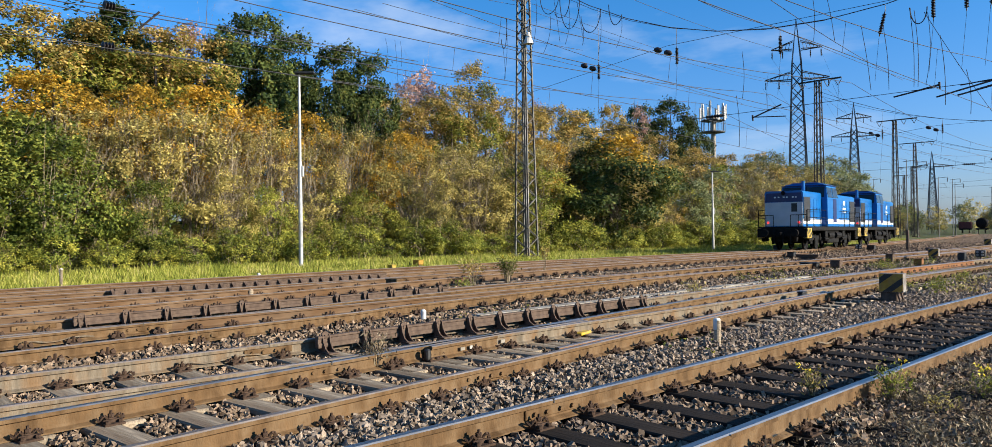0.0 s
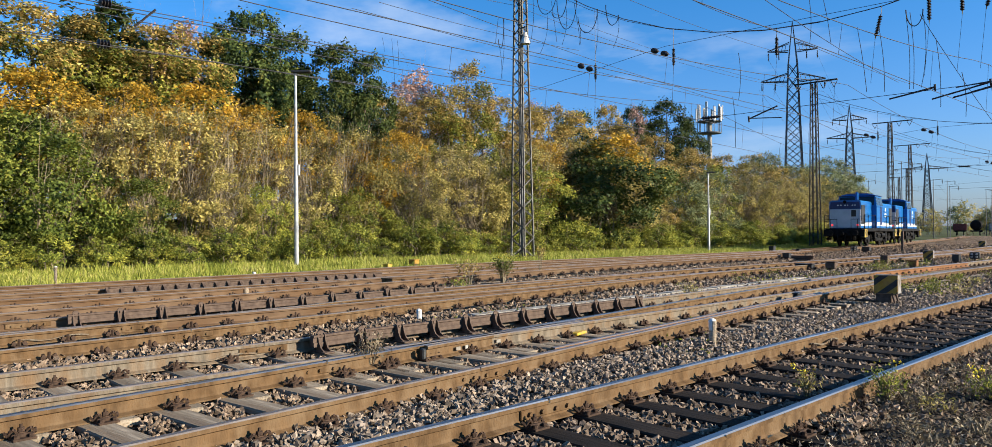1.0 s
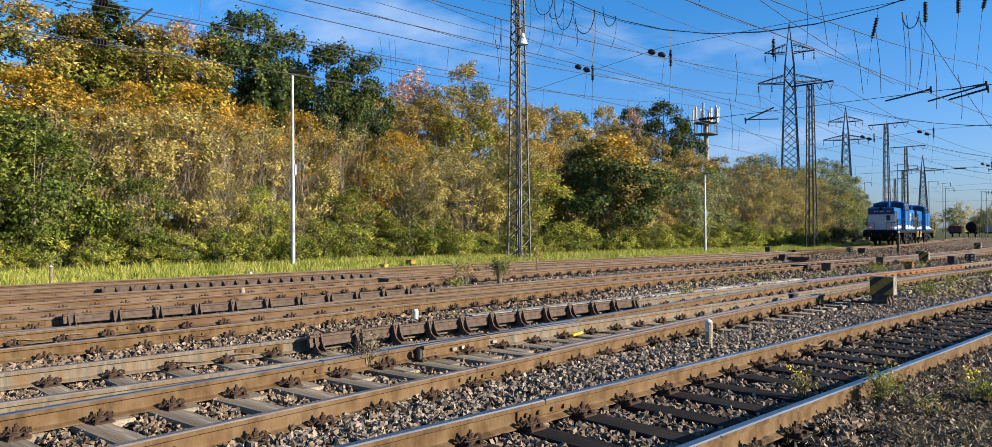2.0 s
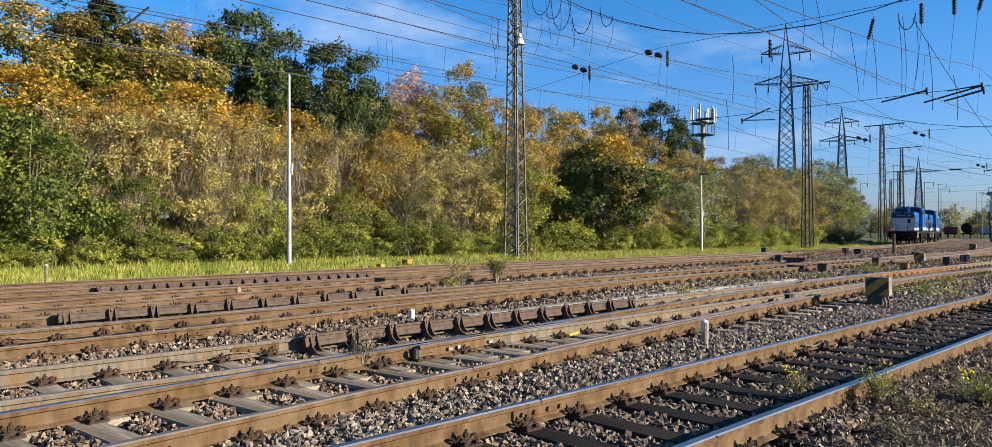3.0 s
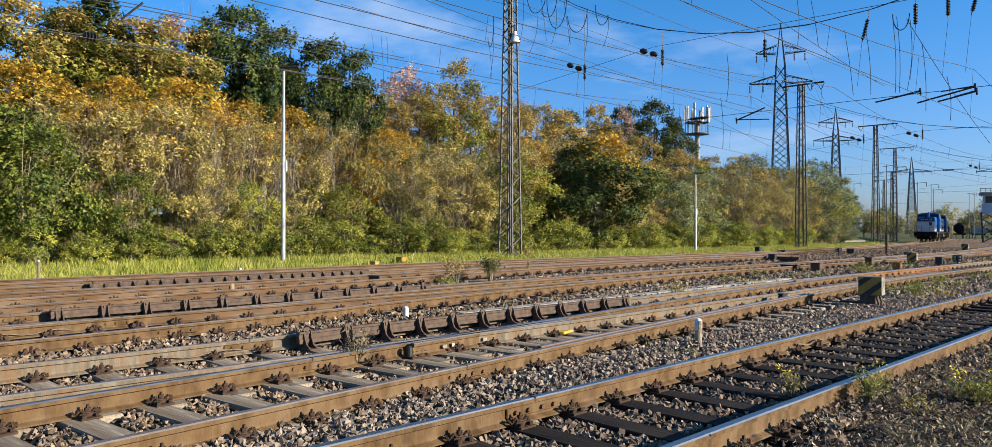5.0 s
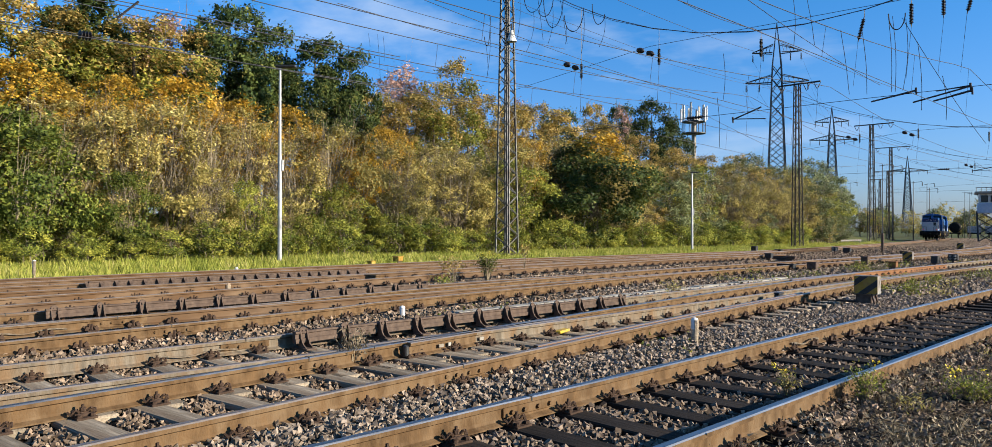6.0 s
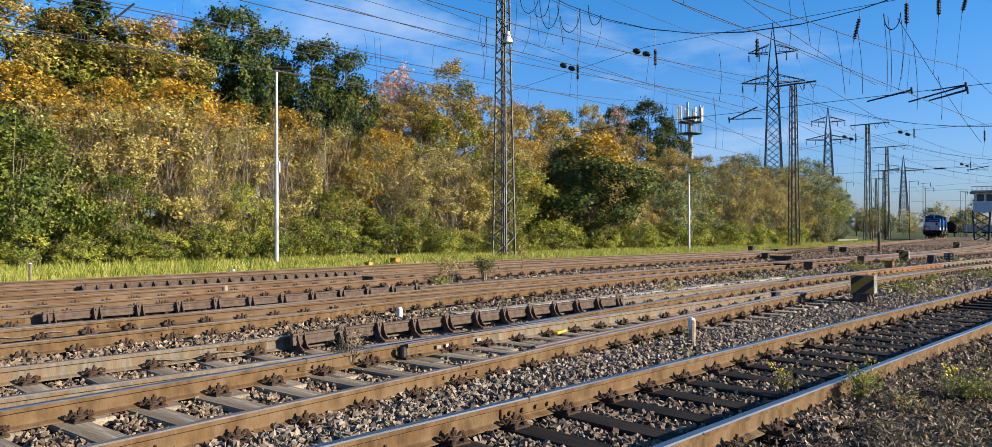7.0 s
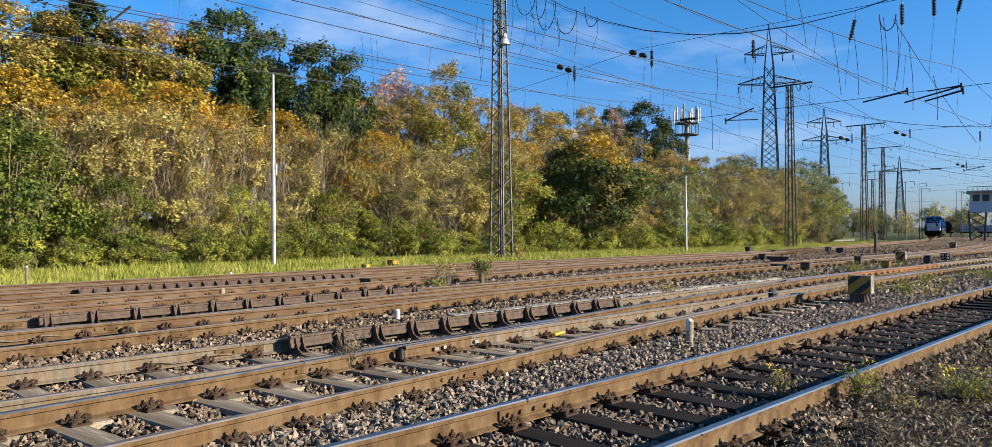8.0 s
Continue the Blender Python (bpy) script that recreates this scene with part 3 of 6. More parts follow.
def stem_mesh(rng, h, spread, count, r0, upright=0.5, bend=0.12, branch=3):
    bm = bmesh.new()
    for i in range(count):
        a = rng.uniform(0, 6.283)
        out = spread * rng.random() ** 0.6
        p = Vector((rng.normal(0, 0.12) * spread, rng.normal(0, 0.12) * spread, -0.2))
        top = Vector((math.cos(a) * out, math.sin(a) * out, h * rng.uniform(0.65, 1.0)))
        segs, prev, r = 4, p, r0 * rng.uniform(0.6, 1.1)
        for s in range(1, segs + 1):
            u = s / segs
            q = p.lerp(top, u)
            q.x = p.x + (top.x - p.x) * u ** (1 + upright)
            q.y = p.y + (top.y - p.y) * u ** (1 + upright)
            q += Vector(rng.normal(0, bend, 3)) * (0.6 if s < segs else 0.2)
            r1 = r * 0.7
            tube(bm, prev, q, r, r1, 3 if r0 < 0.06 else 6, cap=False)
            if s >= 2:
                for _ in range(branch):
                    d = Vector(rng.normal(0, 1, 3))
                    d.z = abs(d.z) * 0.9
                    e = q + d.normalized() * h * rng.uniform(0.08, 0.2)
                    tube(bm, prev.lerp(q, rng.random()), e, r1 * 0.6, r1 * 0.2, 3, cap=False)
            prev, r = q, r1
    return bm


LEAF = {
    "dark": leaf_mat("dark_green_leaves", [(0.022, 0.036, 0.009), (0.085, 0.115, 0.021), (0.20, 0.225, 0.038), (0.38, 0.34, 0.065)], 0.28),
    "oak": leaf_mat("deep_green_oak_leaves", [(0.016, 0.030, 0.010), (0.050, 0.078, 0.022), (0.11, 0.14, 0.034), (0.26, 0.23, 0.05)], 0.25),
    "green": leaf_mat("green_leaves", [(0.040, 0.062, 0.012), (0.17, 0.195, 0.034), (0.36, 0.35, 0.055), (0.52, 0.45, 0.085)], 0.30),
    "bramble": leaf_mat("yellow_green_bramble_leaves", [(0.06, 0.085, 0.016), (0.21, 0.24, 0.042), (0.42, 0.41, 0.07), (0.58, 0.52, 0.10)], 0.30),
    "olive": leaf_mat("olive_brown_leaves", [(0.16, 0.138, 0.04), (0.37, 0.31, 0.09), (0.55, 0.445, 0.14), (0.70, 0.56, 0.22)], 0.34),
    "gold": leaf_mat("golden_leaves", [(0.18, 0.135, 0.028), (0.46, 0.295, 0.042), (0.72, 0.425, 0.048), (0.82, 0.55, 0.08)], 0.36),
    "rust": leaf_mat("russet_leaves", [(0.13, 0.115, 0.034), (0.34, 0.265, 0.075), (0.54, 0.37, 0.105), (0.68, 0.47, 0.17)], 0.34),
    "pink": leaf_mat("thin_pinkish_leaves", [(0.32, 0.19, 0.14), (0.50, 0.31, 0.24), (0.62, 0.42, 0.33)], 0.3),
    "grey": leaf_mat("grey_green_leaves", [(0.108, 0.132, 0.060), (0.216, 0.240, 0.108), (0.400, 0.412, 0.202)], 0.30),
    "weed": leaf_mat("dull_weed_leaves", [(0.045, 0.036, 0.022), (0.16, 0.125, 0.072), (0.41, 0.33, 0.215), (0.78, 0.63, 0.47)], 0.2),
}


def make_tree(seed, kind, h, r, n, leaf, low=0.12, lobes=9, trunk=0.22, label="", category="tree", bare=0, top_kind=None, fill=0.4, point=0.0, top=0.76):
    rng = np.random.default_rng(seed)
    n, leaf = int(n * 0.56), leaf * 1.05
    t = empty("shrub" if category == "shrub" else "tree")
    tag(t, label, category, "woods beside the yard")
    if bare:
        part("stem", stem_mesh(rng, h * 0.98, r * 0.95, int(bare * 0.8), 0.045, 0.5, 0.34, 3 if bare > 30 else 2), M_TWIG, t)
    else:
        bm = bmesh.new()
        prev = Vector((0, 0, -0.4))
        for s in range(1, 6):
            q = Vector((rng.normal(0, 0.12), rng.normal(0, 0.12), h * 0.17 * s))
            tube(bm, prev, q, trunk * (1.15 - 0.18 * (s - 1)), trunk * (1.15 - 0.18 * s), 8, cap=False)
            for _ in range(3 if s < 4 else 0):
                a = rng.uniform(0, 6.28)
                e = q + Vector((math.cos(a) * r * 0.75, math.sin(a) * r * 0.75, h * rng.uniform(0.05, 0.18)))
                tube(bm, q, e, trunk * 0.35, trunk * 0.06, 5, cap=False)
                for _ in range(3):
                    m = q.lerp(e, rng.uniform(0.3, 0.9))
                    tube(bm, m, m + Vector(rng.normal(0, 0.25 * r, 3)), trunk * 0.12, 0.01, 3, cap=False)
            prev = q
        part("trunk", bm, M_BARK, t)
    L = []
    if point:
        for i in range(lobes):
            u = (i + 0.5) / lobes
            wide = r * (1.05 - point * u)
            a = i * 2.4 + rng.uniform(-0.5, 0.5)
            rr = max(wide * rng.uniform(0.45, 0.65), 0.3)
            L.append(((math.cos(a) * wide * 0.45, math.sin(a) * wide * 0.45, h * (low + (0.96 - low) * u)), (rr, rr, rr * 0.55)))
    else:
        # many small boughs set round an egg-shaped crown, with a few inside
        zc, hz = h * (low + 1) / 2, h * (1 - low) / 2
        for i in range(lobes * 2):
            v = 1 - 2 * (i + 0.5) / (lobes * 2)
            a = i * 2.39996 + rng.uniform(-0.4, 0.4)
            w = math.sqrt(1 - v * v) * rng.uniform(0.75, 1.1)
            k = rng.uniform(0.5, 0.88) * (1 + 0.28 * math.sin(2 * a + seed) * math.sin(3.1 * v + seed * 1.7) + 0.15 * math.sin(5 * a + seed))
            rr = r * rng.uniform(0.24, 0.43)
            L.append(((math.cos(a) * w * r * k * 0.9, math.sin(a) * w * r * k * 0.9, zc + v * max(hz - rr * 0.6, 0.2) * rng.uniform(0.72, 1.06)), (rr, rr, rr * rng.uniform(0.5, 0.8))))
    P = blob_points(rng, n, L, fill)
    P = np.concatenate([clumped(rng, P, n // 18, leaf * 1.9), P[: n // 5]])
    P = P[P[:, 2] > 0.05]
    if top_kind:
        hi = P[:, 2] + rng.normal(0, 0.10 * h, len(P)) + 0.12 * h * np.sin(P[:, 0] * 0.9 + P[:, 1] * 0.6) > h * top
        for nm, sel, kd in (("crown", ~hi, kind), ("crown", hi, top_kind)):
            quads(nm, leaf_quads(rng, P[sel], leaf, np.array((0, 0, h * 0.4))), int(sel.sum()), LEAF[kd], t)
    else:
        quads("crown", leaf_quads(rng, P, leaf, np.array((0, 0, h * 0.4))), len(P), LEAF[kind], t)
    return t


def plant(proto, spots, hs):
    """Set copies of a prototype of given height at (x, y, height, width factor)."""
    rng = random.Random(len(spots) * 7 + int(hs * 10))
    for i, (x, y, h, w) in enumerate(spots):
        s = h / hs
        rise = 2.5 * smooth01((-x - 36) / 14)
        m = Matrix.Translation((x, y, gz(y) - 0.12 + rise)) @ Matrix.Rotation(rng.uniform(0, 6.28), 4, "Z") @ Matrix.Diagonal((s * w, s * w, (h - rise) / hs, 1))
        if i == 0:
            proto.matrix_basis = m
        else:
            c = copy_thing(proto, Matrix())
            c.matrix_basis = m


def make_woods():
    rng = random.Random(4)
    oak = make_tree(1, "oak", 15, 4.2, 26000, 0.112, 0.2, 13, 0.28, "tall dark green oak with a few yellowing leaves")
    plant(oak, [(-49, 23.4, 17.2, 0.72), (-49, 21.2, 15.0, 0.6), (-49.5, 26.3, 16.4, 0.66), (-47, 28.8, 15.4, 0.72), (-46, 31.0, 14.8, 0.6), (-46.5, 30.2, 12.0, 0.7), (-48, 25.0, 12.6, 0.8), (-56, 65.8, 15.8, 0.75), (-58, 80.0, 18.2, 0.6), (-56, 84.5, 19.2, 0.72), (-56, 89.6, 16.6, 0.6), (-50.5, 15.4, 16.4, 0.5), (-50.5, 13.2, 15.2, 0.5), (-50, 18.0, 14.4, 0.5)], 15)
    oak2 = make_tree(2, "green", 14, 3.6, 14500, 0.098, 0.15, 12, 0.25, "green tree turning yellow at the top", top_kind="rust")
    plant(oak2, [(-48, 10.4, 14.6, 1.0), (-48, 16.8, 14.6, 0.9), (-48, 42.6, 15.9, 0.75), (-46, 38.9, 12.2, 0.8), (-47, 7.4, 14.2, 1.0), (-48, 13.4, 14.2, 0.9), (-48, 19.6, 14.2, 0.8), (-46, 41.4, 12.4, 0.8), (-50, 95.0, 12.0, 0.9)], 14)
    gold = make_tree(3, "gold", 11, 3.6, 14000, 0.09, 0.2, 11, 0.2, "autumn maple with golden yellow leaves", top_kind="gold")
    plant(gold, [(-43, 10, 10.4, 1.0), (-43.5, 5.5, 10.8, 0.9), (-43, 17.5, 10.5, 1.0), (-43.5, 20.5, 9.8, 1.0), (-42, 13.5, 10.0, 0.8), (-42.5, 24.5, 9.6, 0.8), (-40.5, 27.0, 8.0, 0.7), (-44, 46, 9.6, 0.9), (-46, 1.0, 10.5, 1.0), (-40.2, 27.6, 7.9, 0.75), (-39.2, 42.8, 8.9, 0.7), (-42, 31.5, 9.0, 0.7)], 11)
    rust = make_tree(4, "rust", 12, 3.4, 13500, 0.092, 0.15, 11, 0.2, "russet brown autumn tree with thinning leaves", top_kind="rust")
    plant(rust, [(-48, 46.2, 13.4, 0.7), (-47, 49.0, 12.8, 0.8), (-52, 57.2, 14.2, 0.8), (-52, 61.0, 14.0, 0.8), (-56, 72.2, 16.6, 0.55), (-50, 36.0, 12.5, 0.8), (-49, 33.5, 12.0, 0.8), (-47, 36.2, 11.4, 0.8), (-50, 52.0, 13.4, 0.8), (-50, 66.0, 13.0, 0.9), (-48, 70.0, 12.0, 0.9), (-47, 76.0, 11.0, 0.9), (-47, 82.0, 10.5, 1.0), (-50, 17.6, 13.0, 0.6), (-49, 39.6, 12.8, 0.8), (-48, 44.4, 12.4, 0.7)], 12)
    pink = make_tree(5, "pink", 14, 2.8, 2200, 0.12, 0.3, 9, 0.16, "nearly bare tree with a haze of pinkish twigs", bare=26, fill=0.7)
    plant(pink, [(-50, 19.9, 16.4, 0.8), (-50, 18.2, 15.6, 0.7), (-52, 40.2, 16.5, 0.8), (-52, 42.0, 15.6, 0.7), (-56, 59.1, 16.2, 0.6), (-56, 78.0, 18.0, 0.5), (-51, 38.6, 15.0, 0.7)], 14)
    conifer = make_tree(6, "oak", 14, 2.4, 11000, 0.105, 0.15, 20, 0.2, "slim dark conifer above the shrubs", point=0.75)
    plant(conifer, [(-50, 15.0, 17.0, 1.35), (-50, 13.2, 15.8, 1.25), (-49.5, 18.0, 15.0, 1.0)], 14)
    # middle and front bushes
    protos = [
        (make_tree(10, "olive", 8, 2.6, 9600, 0.064, 0.05, 9, 0.1, "tall thicket of olive brown leaves and bare pale stems", "shrub", bare=34, fill=0.7), 8),
        (make_tree(11, "olive", 8, 2.3, 6800, 0.058, 0.05, 9, 0.1, "half bare hazel thicket with many pale stems", "shrub", bare=48, fill=0.9), 8),
        (make_tree(12, "green", 7, 2.5, 11500, 0.06, 0.03, 9, 0.1, "dense green shrub with some yellow leaves", "shrub", bare=14, fill=0.5), 7),
        (make_tree(13, "dark", 7, 2.6, 11500, 0.066, 0.0, 9, 0.1, "dense dark green bush", "shrub", bare=12, fill=0.4), 7),
        (make_tree(14, "bramble", 3, 1.7, 6800, 0.052, -0.05, 7, 0.1, "low bramble with yellow green leaves", "shrub", bare=10, fill=0.5), 3),
        (make_tree(15, "rust", 7, 2.3, 8500, 0.07, 0.05, 9, 0.1, "russet shrub shedding its leaves", "shrub", bare=26, fill=0.7), 7),
        (make_tree(16, "grey", 9, 3.0, 9500, 0.09, 0.05, 10, 0.1, "grey green willow bush", "shrub", bare=22, fill=0.6), 9),
    ]
    spots = [[] for _ in protos]
    y = -4.0
    while y < 104:
        j = rng.random()
        if y < 10.5:
            k = 3
        elif y < 26:
            k = 1 if j < 0.6 else 0
        elif y < 40:
            k = (0, 0, 5, 1)[int(j * 4)]
        elif y < 58:
            k = (0, 1, 5, 2)[int(j * 4)]
        else:
            k = (6, 1, 6, 2, 1)[int(j * 5)]
        h = 7.8 if y < 66 else 7.8 - 0.03 * (y - 66)
        spots[k].append((-39.2 + rng.uniform(-0.8, 0.8), y, h * rng.uniform(0.88, 1.1), rng.uniform(0.9, 1.15)))
        y += 2.1 + 0.012 * max(y, 0)
    y = -3.0
    while y < 100:
        k = rng.choice((6, 2, 6, 0, 3)) if y > 58 else rng.choice((2, 2, 0, 0, 5)) if y > 26 else 3 if y < 9.8 else rng.choice((2, 2, 3, 2, 0))
        if 40 < y < 51:
            y += 1.9
            continue
        hh = rng.choice((4.8, 5.8, 6.8)) if y < 9.8 else rng.choice((2.6, 3.6, 4.6, 5.8, 6.8)) if y > 30 else rng.choice((1.8, 2.6, 3.4, 4.4, 5.2))
        spots[k].append((-37.0 + rng.uniform(-0.6, 0.6), y, hh * rng.uniform(0.9, 1.1), rng.uniform(0.9, 1.3) * (1.5 if hh < 2.5 else 1.0)))
        y += 1.9 + 0.01 * max(y, 0)
    y = -3.0
    while y < 84:
        spots[4].append((-35.6 + rng.uniform(-0.5, 0.5), y, rng.uniform(1.3, 2.7), rng.uniform(1.1, 1.5)))
        y += 1.9
    y = 6.0
    while y < 100:
        k = rng.choice((0, 0, 5, 2, 0))
        spots[k].append((-42.5 + rng.uniform(-0.8, 0.8), y, rng.uniform(8.0, 10.0) * (0.8 if 17 < y < 31 else 1.0), rng.uniform(1.0, 1.2)))
        y += 6.2
    spots[6] += [(-44, 86, 10.4, 0.9), (-46, 92.3, 11.8, 0.8), (-46.5, 98, 10.6, 0.9), (-47, 104, 10.8, 0.9), (-48, 111, 11.8, 0.9), (-50, 119.5, 13.3, 0.9), (-50.5, 126, 12.6, 0.9), (-52, 134, 11.2, 0.9), (-53, 140, 9.8, 0.9), (-54, 147, 7.8, 0.9), (-46, 117, 8.5, 0.9), (-48, 128, 7.6, 0.9)]
    # undergrowth that closes the foot of the thicket, and brush along the far line
    y = 5.0
    while y < 60:
        spots[4].append((-40.6 + rng.uniform(-0.6, 0.6), y, rng.uniform(3.0, 4.4), 1.1))
        y += 3.2
    for i, spot in enumerate([(-49.1, 140, 5.0, 0.9), (-49.9, 146, 4.2, 0.9), (-49.7, 150, 4.6, 0.9), (-50.1, 156, 4.0, 0.9), (-51.9, 166, 4.4, 0.9), (-53.5, 176, 3.6, 0.9), (-53.7, 160, 6.0, 0.9), (-54.8, 168, 6.5, 0.9), (-53.4, 155, 6.5, 0.9)]):
        spots[(6, 2, 0)[i % 3]].append(spot)
    for (p, hs), sp in zip(protos, spots):
        plant(p, sp, hs)
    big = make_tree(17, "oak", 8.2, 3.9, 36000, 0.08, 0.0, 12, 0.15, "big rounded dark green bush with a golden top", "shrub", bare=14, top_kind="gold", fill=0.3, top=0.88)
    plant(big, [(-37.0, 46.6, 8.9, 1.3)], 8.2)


make_woods()


def make_grass():
    rng = np.random.default_rng(21)
    n = 100000
    y = -6 + 110 * rng.random(n) ** 1.3
    u = rng.random(n)
    left = -36.5
    right = np.array([bed_edge(v) - 0.1 for v in y])
    x = left + (right - left) * u
    z = np.array([gz(v) for v in y]) - 0.12
    h = (0.12 + 0.17 * rng.random(n)) * (1 + 0.7 * (rng.random(n) > 0.92)) * (0.55 + 0.6 * np.abs(np.sin(x * 0.9 + y * 0.35)))
    a = rng.uniform(0, 6.283, n)
    w = 0.011 + 0.011 * rng.random(n)
    lean = rng.normal(0, 0.35, (n, 2)) * h[:, None]
    P = np.stack([x, y, z], 1)
    d = np.stack([np.cos(a) * w, np.sin(a) * w, 0 * a], 1)
    tip = P + np.stack([lean[:, 0], lean[:, 1], h], 1)
    V = np.stack([P - d * 1.3, P + d * 1.3, tip + np.stack([0 * a, 0 * a, h * 0.08], 1)], 1)
    tag(quads("grass", V, n, M_GRASS), "long sunlit yellow green grass", "grass", kind="stuff")


make_grass()


# ---- locomotives ----
def loco_bogie(parent, y):
    b = empty("bogie", pose(0, y, 0))
    b.parent = parent
    bm = bmesh.new()
    for s in (-1, 1):
        box(bm, (s * 1.02, 0, 0.72), (0.12, 3.3, 0.28), 0.03)
        for a in (-1.15, 1.15):
            box(bm, (s * 1.08, a, 0.55), (0.16, 0.42, 0.4), 0.03)
            for e in (-0.32, 0.32):
                tube(bm, (s * 1.06, a + e, 0.55), (s * 1.06, a + e, 0.98), 0.09, n=8)
        box(bm, (s * 1.1, 0, 0.5), (0.1, 0.7, 0.45), 0.03)
    box(bm, (0, 0, 0.75), (2.0, 0.6, 0.3), 0.03)
    part("bogie_frame", bm, M_FRAME, b)
    out = []
    for a in (-1.15, 1.15):
        bm = bmesh.new()
        q = Matrix.Rotation(math.pi / 2, 4, "Y")
        for s in (-1, 1):
            lathe(bm, [(0.06, -0.05), (0.5, -0.05), (0.5, 0.07), (0.42, 0.07), (0.38, 0.02), (0.14, 0.02), (0.12, 0.09)], 18, Matrix.Translation((s * 0.75, 0, 0)) @ q)
        tube(bm, (-0.8, 0, 0), (0.8, 0, 0), 0.08, n=8)
        box(bm, (0.8, 0.25, 0), (0.03, 0.3, 0.06))
        box(bm, (-0.8, 0.25, 0), (0.03, 0.3, 0.06))
        w = part("wheelset", bm, M_FRAME, b)
        w.matrix_basis = pose(0, a, 0.5)
        out.append((w, a))
    return out


def loco_parts(t):
    wheels = loco_bogie(t, -3.5) + loco_bogie(t, 3.5)
    bm = bmesh.new()
    box(bm, (0, 0, 1.28), (2.9, 13.0, 0.26), 0.03)
    box(bm, (0, 0, 0.78), (2.5, 2.7, 0.85), 0.06)
    box(bm, (0, 0, 0.85), (1.1, 12.4, 0.7), 0.04)
    for y in (-5.6, -2.1, 2.1, 5.6):
        for s in (-1, 1):
            box(bm, (s * 1.25, y, 0.95), (0.25, 0.55, 0.45), 0.04)
            tube(bm, (s * 1.3, y - 0.4, 0.62), (s * 1.3, y + 0.4, 0.62), 0.11, n=8)
    for s in (-1, 1):
        for y in (-0.9, 0.9):
            tube(bm, (s * 1.2, y - 0.6, 0.85), (s * 1.2, y + 0.6, 0.85), 0.22, n=10)
        box(bm, (0, s * 6.5, 1.05), (2.9, 0.16, 0.52), 0.03)
    part("underframe", bm, M_FRAME, t)
    # hoods: long bodies with rounded upper edges
    for name, y0, y1, top in (("rear_hood", -6.15, -2.15, 3.55), ("front_hood", 0.35, 6.15, 3.55)):
        for nm, zlo, zhi, m, ins in ((name, 1.42, top, M_BLUE, 0.0), ("white_band", 1.58, 1.88, M_STRIPE, 0.006)):
            bm = bmesh.new()
            W = 1.12 + ins
            prof = [(-W, zlo), (W, zlo), (W, zhi), (-W, zhi)] if nm == "white_band" else [(-W, zlo), (W, zlo), (W, zhi - 0.14), (W - 0.05, zhi - 0.05), (W - 0.2, zhi), (-W + 0.2, zhi), (-W + 0.05, zhi - 0.05), (-W, zhi - 0.14)]
            a = [bm.verts.new((x, y0, z)) for x, z in prof]
            b = [bm.verts.new((x, y1, z)) for x, z in prof]
            for i in range(len(prof)):
                k = (i + 1) % len(prof)
                bm.faces.new((a[i], b[i], b[k], a[k]))
            bm.faces.new(a)
            bm.faces.new(list(reversed(b)))
            bmesh.ops.recalc_face_normals(bm, faces=bm.faces)
            part(nm, bm, m, t)
        # side doors of the hood
        for s in (-1, 1):
            yy = y0 + (1.75 if y0 < 0 else 0.4)
            while yy < (y1 - 0.4 if y0 < 0 else y1 - 1.5):
                bm = bmesh.new()
                box(bm, (s * 1.125, yy, 2.5), (0.02, 0.62, 1.2), 0.008)
                box(bm, (s * 1.14, yy + 0.24, 2.5), (0.02, 0.03, 0.12))
                part("hood_door", bm, M_BLUE, t)
                yy += 0.7
            bm = bmesh.new()
            end = y0 + 0.7 if y0 < 0 else y1 - 0.7
            box(bm, (s * 1.137, end, 2.45), (0.035, 1.25, 1.45), 0.008)
            for i in range(9):
                box(bm, (s * 1.158, end, 1.8 + 0.16 * i), (0.015, 1.2, 0.05))
            part("radiator_grille", bm, M_BLACK, t)
    # cab
    bm = bmesh.new()
    def ring(hw, y0, y1, z):
        return [bm.verts.new(v) for v in ((-hw, y0, z), (hw, y0, z), (hw, y1, z), (-hw, y1, z))]
    rs = [ring(1.48, -2.25, 0.45, 1.42), ring(1.48, -2.25, 0.45, 3.15), ring(1.34, -2.05, 0.25, 3.98), ring(1.15, -1.95, 0.15, 4.12), ring(0.6, -1.85, 0.05, 4.22)]
    for a, b in zip(rs, rs[1:]):
        for i in range(4):
            bm.faces.new((a[i], a[(i + 1) % 4], b[(i + 1) % 4], b[i]))
    bm.faces.new(list(reversed(rs[0])))
    bm.faces.new(rs[-1])
    cab = part("cab", bm, M_BLUE, t)
    bm = bmesh.new()
    box(bm, (0, -0.9, 4.02), (2.8, 2.5, 0.06), 0.02)
    box(bm, (0, -0.9, 4.14), (2.2, 2.15, 0.2), 0.06, None, 0, (0.7, 0.9))
    part("roof", bm, M_NAVY, cab, "dark blue roof")
    for s in (-1, 1):
        for y in (-1.52, -0.28):
            bm = bmesh.new()
            box(bm, (s * 1.415, y, 3.57), (0.03, 1.1, 0.66), 0.01, Matrix.Rotation(-s * 0.167, 4, "Y"))
            part("side_window", bm, M_GLASS, cab)
        for e, yy in ((-1, -2.15), (1, 0.35)):
            bm = bmesh.new()
            box(bm, (s * 0.70, yy, 3.60), (1.15, 0.03, 0.68), 0.01, Matrix.Rotation(e * 0.236, 4, "X"))
            part("windscreen", bm, M_GLASS, cab)
        bm = bmesh.new()
        box(bm, (s * 1.487, -0.55, 2.42), (0.02, 0.8, 1.5), 0.01)
        part("cab_door", bm, M_NAVY, cab)
        bm = bmesh.new()
